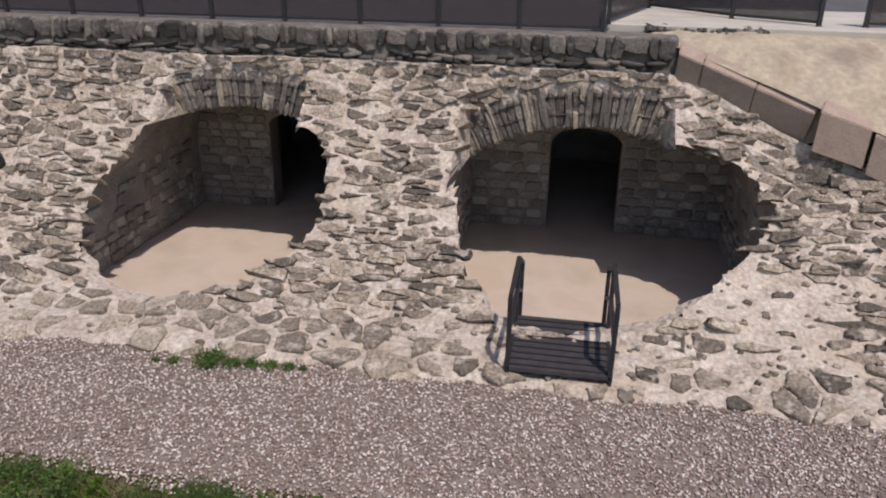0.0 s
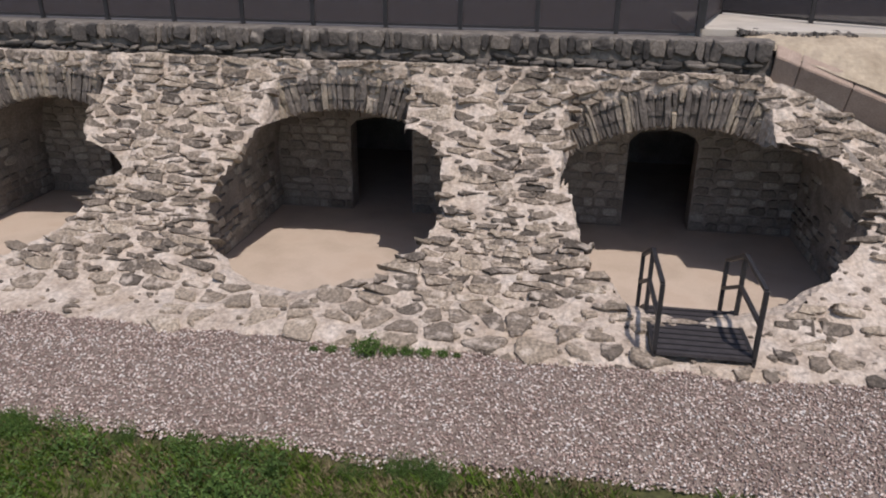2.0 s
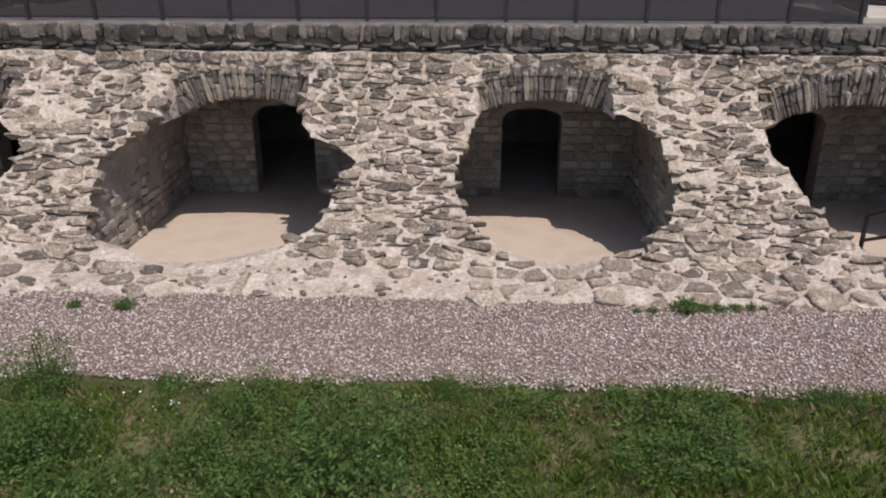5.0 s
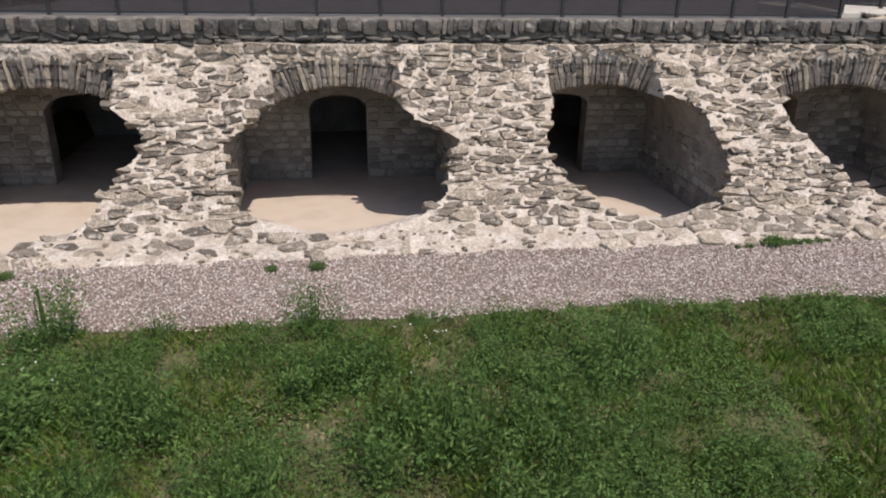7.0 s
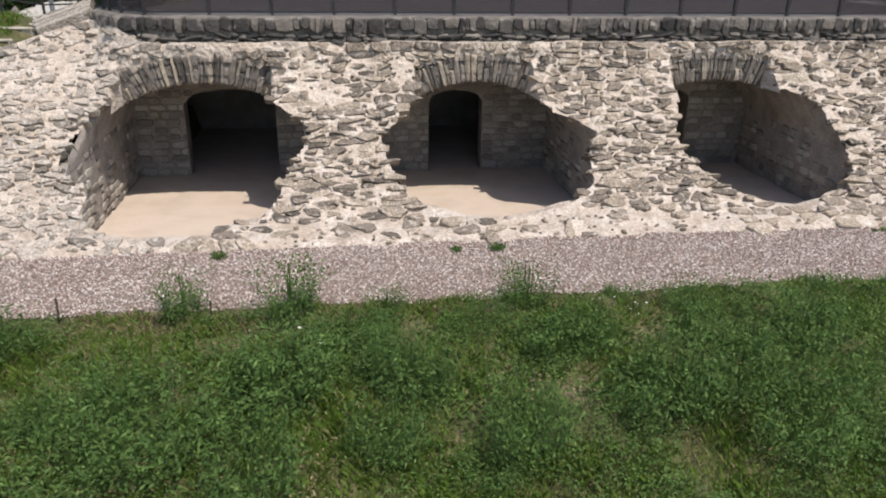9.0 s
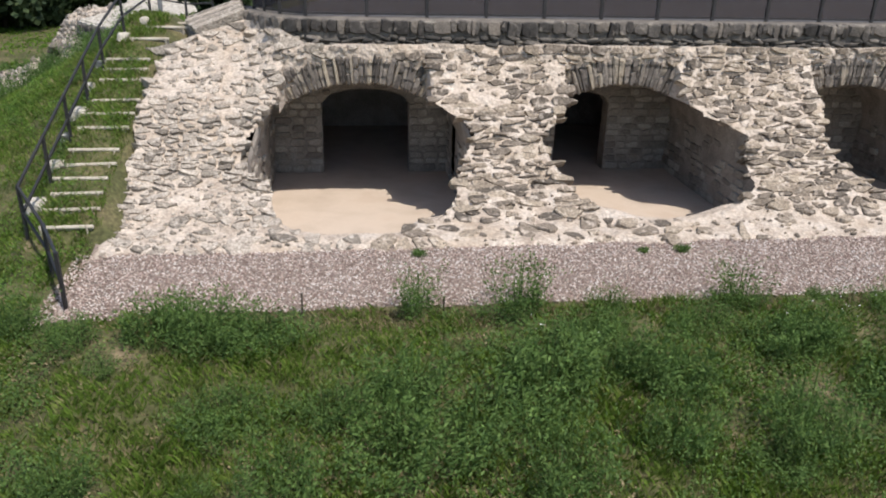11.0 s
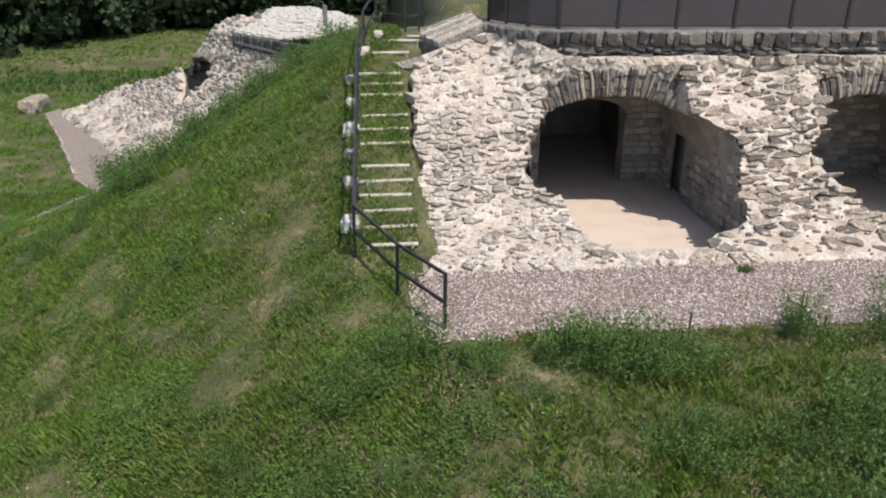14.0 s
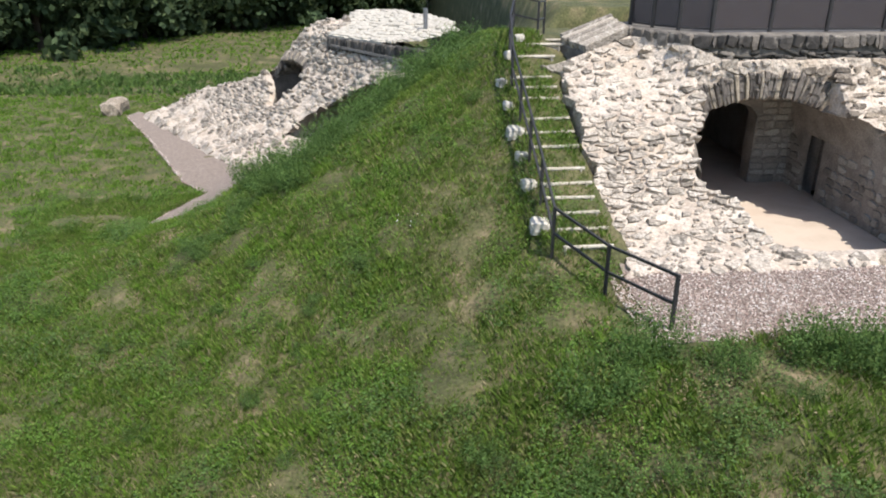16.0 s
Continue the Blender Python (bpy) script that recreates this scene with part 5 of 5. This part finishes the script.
# ---------------------------------------------------------------- grass
def grass_mask(x, y):
    """True where grass grows: off the gravel, the masonry and the trodden patches."""
    edge = -8.74 + 0.11 * np.sin(2.1 * x) + 0.08 * np.sin(5.3 * x + 1) + 0.06 * np.sin(11.7 * x + 2)
    ok = ~((x > -15.95) & (y > edge))
    ok &= ~((x > -16.35) & (y > -8.3) & (y < -6.2))
    du = (x - FLANK_FOOT.x) * FLANK_U.x + (y - FLANK_FOOT.y) * FLANK_U.y
    dw = (x - FLANK_FOOT.x) * FLANK_W.x + (y - FLANK_FOOT.y) * FLANK_W.y
    ok &= ~((du > -7.6) & (du < 8.8) & (dw > -0.2) & (dw < np.where(du < -2.2, 5.0, 9.4)))
    xl = np.interp(y, [p[1] for p in LOW_LEFT[::-1]], [p[0] for p in LOW_LEFT[::-1]])
    xr = np.interp(y, [p[1] for p in LOW_RIGHT[::-1]], [p[0] for p in LOW_RIGHT[::-1]])
    ok &= ~((y > 4.8) & (y < 22.3) & (x > xl - 0.05) & (x < xr + 0.1))
    return ok


def bare_at(x, y):
    return np.array([noise.fractal((a * 1.0, b * 1.0, 8.8), 1.0, 2.0, 3) for a, b in zip(x, y)])


def blades(name, label, x0, x1, y0, y1, count, height, width, mat=GRASS, worn=0.42, on_bare=False):
    n = count
    cx, cy = rng.uniform(x0, x1, n // 7), rng.uniform(y0, y1, n // 7)
    keepc = grass_mask(cx, cy)
    cx, cy = cx[keepc], cy[keepc]
    bare = bare_at(cx, cy)
    kc = (bare > worn) if on_bare else (bare < worn) | (rng.random(len(cx)) < 0.45)
    cx, cy, bare = cx[kc], cy[kc], bare[kc]
    tall = np.clip(0.85 - 0.6 * bare, 0.45, 1.3)
    n = len(cx) * 7
    x = np.repeat(cx, 7) + rng.normal(0, 0.05, n)
    y = np.repeat(cy, 7) + rng.normal(0, 0.05, n)
    h = height * np.repeat(tall, 7) * rng.uniform(0.5, 1.3, n)
    a = rng.uniform(0, 6.283, n)
    lean = rng.uniform(0.1, 0.75, n) * h
    w = width * rng.uniform(0.6, 1.4, n)
    z = ground_z(x, y) - 0.02
    lx, ly = np.cos(a), np.sin(a)
    p0 = np.stack([x - ly * w, y + lx * w, z], -1)
    p1 = np.stack([x + ly * w, y - lx * w, z], -1)
    p2 = np.stack([x + lx * lean * 0.4 + ly * w * 0.7, y + ly * lean * 0.4 - lx * w * 0.7, z + h * 0.62], -1)
    p3 = np.stack([x + lx * lean, y + ly * lean, z + h * 0.92], -1)
    co = np.stack([p0, p1, p2, p3], 1).reshape(-1, 3)
    t = (np.array([(0, 1, 2), (0, 2, 3)])[None] + 4 * np.arange(n)[:, None, None]).reshape(-1, 3)
    return tagged(new(name, fast_mesh(name, co, t, mat)), label, "grass", kind="stuff")


def herbs(name, label, x0, x1, y0, y1, count, leaf, rise, mat, cover, seed):
    """Low broad-leaved plants between the grass: small rosettes of leaves, thick in some places and missing in others."""
    n = count // 6
    cx, cy = rng.uniform(x0, x1, n), rng.uniform(y0, y1, n)
    thick = np.array([noise.fractal((a * 0.55, b * 0.55, seed), 1.0, 2.0, 4) for a, b in zip(cx, cy)])
    keep = grass_mask(cx, cy) & (thick + rng.normal(0, 0.12, n) > cover)
    cx, cy, thick = cx[keep], cy[keep], thick[keep]
    n = len(cx) * 6
    up = np.repeat(np.clip(0.5 + thick, 0.3, 1.4), 6)
    x, y = np.repeat(cx, 6) + rng.normal(0, 0.045, n), np.repeat(cy, 6) + rng.normal(0, 0.045, n)
    z = ground_z(x, y) + rise * up * rng.uniform(0.15, 1.0, n)
    d = rng.normal(0, 1, (n, 3)) * np.array((1, 1, 0.45))
    d /= np.linalg.norm(d, axis=1)[:, None]
    e = np.cross(d, np.array((0, 0, 1.0)) + rng.normal(0, 0.4, (n, 3)))
    e /= np.linalg.norm(e, axis=1)[:, None]
    size = (leaf * rng.uniform(0.6, 1.4, n))[:, None]
    c = np.stack([x, y, z], -1)
    co = np.stack([c, c + d * size * 0.5 + e * size * 0.3, c + d * size - np.array((0, 0, 0.15)) * size, c + d * size * 0.5 - e * size * 0.3], 1).reshape(-1, 3)
    t = (np.array([(0, 1, 2), (0, 2, 3)])[None] + 4 * np.arange(n)[:, None, None]).reshape(-1, 3)
    return tagged(new(name, fast_mesh(name, co, t, mat)), label, "herbs", kind="stuff")


herbs("herbs", "low broad-leaved herbs in the rough grass before the walk", -21, 4, -13.6, -8.7, 180000, 0.04, 0.32, WEED, 0.24, 3.3)
herbs("herbs", "low broad-leaved herbs on the grass bank", -33, -15.9, -13.5, 9, 330000, 0.045, 0.22, HERB, 0.15, 5.1)
herbs("tall_herbs", "darker knee-high herbs in patches on the bank", -32, -16.2, -13.4, 8, 200000, 0.045, 0.42, WEED, 0.34, 7.7)
herbs("dead_leaves", "withered brown stalks and leaves lying in the grass", -24, 6, -13.6, -8.8, 60000, 0.05, 0.09, STRAW, 0.25, 9.4)
blades("grass", "rough green grass in front of the gravel walk", -21, 8.5, -13.6, -8.5, 180000, 0.18, 0.0055, worn=0.3)
blades("grass", "rough grass bank beside the steps", -32, -15.9, -13.5, 8, 330000, 0.17, 0.006, worn=0.5)
blades("grass", "meadow grass below the bank", -46, -20, -8, 27, 190000, 0.17, 0.010, MEADOW, worn=0.75)
blades("grass", "grass on the bank top", -20, -13.8, 4, 16, 40000, 0.22, 0.009)
blades("grass", "bright mown lawn beyond the lower ruin", -70, -18, 26, 84, 120000, 0.17, 0.04, MEADOW, worn=0.75)
blades("grass", "rough grass in front of the lawn", -45, 22, -30, -13.4, 110000, 0.2, 0.03)
blades("grass", "rough grass beside the gravel walk", 8, 18, -14, -8.6, 30000, 0.18, 0.009)
blades("rough_grass", "rough darker strip across the lawn", -44, -27, 27.5, 34.5, 9000, 0.4, 0.022, WEED)


blades("dry_grass", "straw-coloured dry grass along the gravel edge", -15.5, 10.5, -9.2, -8.5, 42000, 0.13, 0.006, STRAW)
blades("dry_grass", "straw-coloured dry tufts on the bank", -32, 8, -13.4, 5, 170000, 0.16, 0.006, STRAW, 0.36, True)


# ---------------------------------------------------------------- weeds and bushes
def leaf_cloud(rnd, count, radius, height, leaf, flat=0.8):
    """Small leaves on upright shoots, thicker at the foot, with gaps."""
    shoots = max(5, int(count / 26))
    co, tr = [], []
    for s in range(shoots):
        a, r = rnd.uniform(0, 6.283), radius * math.sqrt(rnd.random()) * 0.75
        bx, by = r * math.cos(a), r * math.sin(a)
        top = height * rnd.uniform(0.4, 1.2) * (1 - 0.4 * r / radius)
        lx, ly = rnd.normal(0, 0.16, 2) + np.array([math.cos(a), math.sin(a)]) * 0.25
        for k in range(26):
            f = rnd.uniform(0.08, 1.0)
            c = np.array([bx + lx * top * f, by + ly * top * f, top * f]) + rnd.normal(0, 0.035 + 0.05 * (1 - f), 3)
            d = rnd.normal(0, 1, 3)
            d[2] = abs(d[2]) * 0.9 + 0.2
            d /= np.linalg.norm(d)
            e = np.cross(d, rnd.normal(0, 1, 3))
            e /= np.linalg.norm(e)
            L, W = leaf * rnd.uniform(0.8, 1.7), leaf * rnd.uniform(0.14, 0.3)
            k0 = len(co)
            co += [c, c + d * L * 0.5 + e * W, c + d * L, c + d * L * 0.5 - e * W]
            tr += [(k0, k0 + 1, k0 + 2), (k0, k0 + 2, k0 + 3)]
    return np.array(co), np.array(tr), shoots


def weed_thing(seed, radius, height, count, leaf, name, label, group):
    rnd = np.random.default_rng(seed)
    h = holder(name, label, "weed", group)
    co, tr, shoots = leaf_cloud(rnd, count, radius, height, leaf)
    ob = new("foliage", fast_mesh("foliage", co, tr, WEED))
    ob.parent = h
    for s in range(5):
        b = bmesh.new()
        a, r = rnd.uniform(0, 6.283), radius * 0.5 * rnd.random()
        add_bar(b, (r * math.cos(a), r * math.sin(a), -0.05), (r * 1.5 * math.cos(a), r * 1.5 * math.sin(a), height * rnd.uniform(0.5, 0.9)), 0.012, 0.012, 4)
        part("stem", b, WEED, h)
    return h


PLANTS = [weed_thing(11, 0.42, 0.62, 2200, 0.04, "weed_bush", "leafy green weed clump growing in the rough grass", "weed clumps"),
          weed_thing(12, 0.34, 0.85, 2000, 0.042, "weed_bush", "tall leafy green weed at the gravel edge", "weed clumps"),
          weed_thing(13, 0.60, 0.45, 2300, 0.038, "weed_bush", "low spreading green weed clump in the grass", "weed clumps"),
          weed_thing(14, 0.5, 0.75, 2600, 0.042, "weed_bush", "dense dark green bush in the rough grass", "weed clumps")]
spots = [(-13.1, -9.57, 3), (-13.6, -9.15, 0), (-12.55, -9.5, 3), (-10.0, -8.75, 1), (-8.37, -8.85, 1), (-10.61, -11.62, 3), (-10.3, -11.0, 1), (-8.53, -11.22, 3), (-8.3, -10.7, 0),
         (-6.67, -10.98, 0), (-4.08, -10.03, 0), (-7.01, -12.21, 3), (-9.73, -12.1, 3), (-13.95, -9.2, 0), (-8.59, -12.65, 3), (-4.61, -8.95, 1), (-6.86, -10.7, 0), (-4.5, -10.3, 0),
         (-3.5, -11.64, 3), (-3.0, -11.3, 3), (-2.47, -11.56, 3), (-0.47, -10.33, 0), (0.41, -12.43, 3), (-1.64, -9.97, 2), (-5.52, -9.6, 2), (-1.45, -11.67, 3), (3.32, -9.9, 2),
         (-16.3, -8.75, 3), (-12.5, -11.36, 2), (-10.58, -12.3, 3), (-11.9, -12.6, 3), (-5.4, -12.3, 3), (-2.0, -12.6, 3), (-17.2, -9.1, 2),
         (-24.29, 3.51, 3), (-23.18, 1.66, 3), (-22.21, 1.57, 1), (-21.43, 2.19, 3), (-20.61, 3.06, 3), (-19.56, 4.15, 1), (-22.7, 0.6, 0), (-21.8, 3.1, 3), (-22.9, 2.9, 3), (-21.0, 4.4, 3),
         (-20.0, 5.2, 1), (-23.7, 4.8, 3), (-22.3, 5.0, 3), (-18.9, 5.2, 3), (-18.5, 4.48, 0), (-17.63, 5.98, 3), (-18.2, 7.0, 1), (-19.2, 6.6, 3), (-20.8, 6.6, 3), (-20.0, 3.9, 0), (-24.0, 2.6, 0)]
for k in range(75):
    x, y = (rng.uniform(-20, 7), rng.uniform(-13.2, -8.9)) if k < 35 else (rng.uniform(-29, -17.6), rng.uniform(-12, 3))
    if (x > 2 and y > -10) or not grass_mask(np.array([x]), np.array([y]))[0]:
        continue
    f = rng.uniform(0.35, 0.75) if k < 35 else rng.uniform(0.2, 0.5)
    p = copy_thing(PLANTS[int(rng.integers(4))], pose(0, 0, 0))
    p.matrix_basis = pose(x, y, float(ground_z(x, y)) - 0.03, 0, 0, rng.uniform(0, 360)) @ Matrix.Diagonal((f * 1.5, f * 1.5, f, 1))
for i, (x, y, k) in enumerate(spots):
    f = rng.uniform(0.9, 1.25) * (1.2 if y > 0 else 1.15 if y > -9.7 else 1.3)
    p = copy_thing(PLANTS[k], pose(0, 0, 0))
    p.matrix_basis = pose(x, y, float(ground_z(x, y)) - 0.02, 0, 0, rng.uniform(0, 360)) @ Matrix.Diagonal((f * rng.uniform(0.9, 1.4), f * rng.uniform(0.8, 1.1), f * rng.uniform(0.8, 1.15), 1))
for i, p in enumerate(PLANTS):
    x, y = ((-15.2, -9.3), (-14.3, -12.4), (-17.4, -10.6), (-3.9, -10.1))[i]
    p.matrix_basis = pose(x, y, float(ground_z(x, y)) - 0.02)
for k in range(30):
    u = rng.random()
    x, y = -25.6 + 7.8 * u + rng.normal(0, 0.45), -1.0 + 8.0 * u + rng.normal(0, 0.45)
    f = rng.uniform(0.5, 0.85)
    p = copy_thing(PLANTS[(0, 1, 3)[k % 3]], pose(0, 0, 0))
    p.matrix_basis = pose(x, y, float(ground_z(x, y)) - 0.04, 0, 0, rng.uniform(0, 360)) @ Matrix.Diagonal((f * 1.5, f * 1.4, f, 1))
for k in range(34):
    x, y, f = rng.uniform(-9, 8.5), -8.78 + rng.normal(0, 0.1), rng.uniform(0.22, 0.48)
    p = copy_thing(PLANTS[int(rng.integers(4))], pose(0, 0, 0))
    p.matrix_basis = pose(x, y, float(ground_z(x, y)) - 0.02, 0, 0, rng.uniform(0, 360)) @ Matrix.Diagonal((f, f * 0.8, f * 1.1, 1))
rnd_small = weed_thing(21, 0.34, 0.14, 500, 0.07, "foot_weed", "low bright green weed at the foot of the wall", "weeds at the wall foot")
rnd_small.matrix_basis = pose(4.15, -6.35, 0.02) @ Matrix.Diagonal((0.7, 0.7, 0.8, 1))
for x, y, f in ((3.65, -6.4, 0.3), (4.45, -6.33, 0.42), (4.7, -6.3, 0.4), (4.95, -6.27, 0.36), (5.2, -6.25, 0.3), (5.4, -6.25, 0.2), (3.4, -6.42, 0.22), (-4.6, -6.6, 0.55), (-5.4, -6.6, 0.4), (-9.8, -6.5, 0.5)):
    p = copy_thing(rnd_small, pose(0, 0, 0))
    p.matrix_basis = pose(x, y, 0.0, 0, 0, rng.uniform(0, 360)) @ Matrix.Diagonal((f, f, f, 1))
# white flowers in the grass
co, tr = [], []
for cx, cy, n in ((-1.97, -8.6, 30), (-18.6, 5.4, 60), (-19.2, 6.8, 60), (-4.0, -10.0, 14), (-8.0, -9.6, 12), (-20.0, -3.2, 10), (-0.5, -10.0, 10), (-3.2, -9.4, 12)):
    for k in range(n):
        x, y = cx + rng.normal(0, 0.35), cy + rng.normal(0, 0.25)
        z = float(ground_z(x, y)) + rng.uniform(0.12, 0.35)
        k0 = len(co)
        r = rng.uniform(0.008, 0.018)
        co += [(x + r * math.cos(a), y + r * math.sin(a), z + rng.normal(0, 0.004)) for a in np.arange(5) * 1.2566] + [(x, y, z + 0.012)]
        tr += [(k0 + a, k0 + (a + 1) % 5, k0 + 5) for a in range(5)]
tagged(new("white_flowers", fast_mesh("white_flowers", co, tr, PETAL)), "small white flower heads in the grass", "flowers", kind="stuff")


# ---------------------------------------------------------------- trees beyond the meadow
def tree(seed, height):
    rnd = np.random.default_rng(seed)
    t = holder("tree", "dark leafy tree at the edge of the meadow", "tree", "trees beyond the meadow")
    b = bmesh.new()
    add_bar(b, (0, 0, -0.5), (0.1, 0, height * 0.45), 0.45, 0.45, 8)
    add_bar(b, (0.1, 0, height * 0.45), (0.2, 0.1, height * 0.9), 0.22, 0.22, 8)
    limbs = []
    for k in range(9):
        a, z = rnd.uniform(0, 6.283), height * rnd.uniform(0.15, 0.8)
        L = height * rnd.uniform(0.18, 0.36)
        e = Vector((L * math.cos(a), L * math.sin(a), z + L * 0.35))
        add_bar(b, (0.1, 0, z), e, 0.12, 0.12, 6)
        limbs.append(e)
    part("trunk", b, BARK, t)
    co, tr = [], []
    centres = [np.array(e) for e in limbs] + [np.array((rnd.normal(0, height * 0.2), rnd.normal(0, height * 0.2), height * rnd.uniform(0.04, 0.5 if k % 2 else 0.95))) for k in range(24)]
    for c in centres:
        for k in range(120):
            p = c + rnd.normal(0, 1, 3) * np.array((0.75, 0.75, 0.55)) * height * 0.085
            d, e = rnd.normal(0, 1, 3), rnd.normal(0, 1, 3)
            d /= np.linalg.norm(d)
            e = np.cross(d, e)
            e /= np.linalg.norm(e)
            L, W = rnd.uniform(0.35, 0.7), rnd.uniform(0.16, 0.3)
            k0 = len(co)
            co += [p, p + d * L * 0.5 + e * W, p + d * L, p + d * L * 0.5 - e * W]
            tr += [(k0, k0 + 1, k0 + 2), (k0, k0 + 2, k0 + 3)]
    ob = new("crown", fast_mesh("crown", co, tr, FOLIAGE))
    ob.parent = t
    return t


TREES = [tree(31, 8.5), tree(32, 10.0), tree(33, 7.0)]
k = 0
for row in range(3):
    for i in range(19):
        f = i / 18
        x, y = -66 + 48 * f + rng.uniform(-1.2, 1.2) - row * 2.0, 26 + 45 * f + row * 4.5 + rng.uniform(-1.2, 1.2)
        m = pose(x, y, float(ground_z(x, y)) - 0.1, 0, 0, rng.uniform(0, 360))
        src = TREES[k % 3]
        if k < 3:
            src.matrix_basis = m
        else:
            s = rng.uniform(1.0, 1.4)
            p = copy_thing(src, pose(0, 0, 0))
            p.matrix_basis = m @ Matrix.Diagonal((s, s, s, 1))
        k += 1
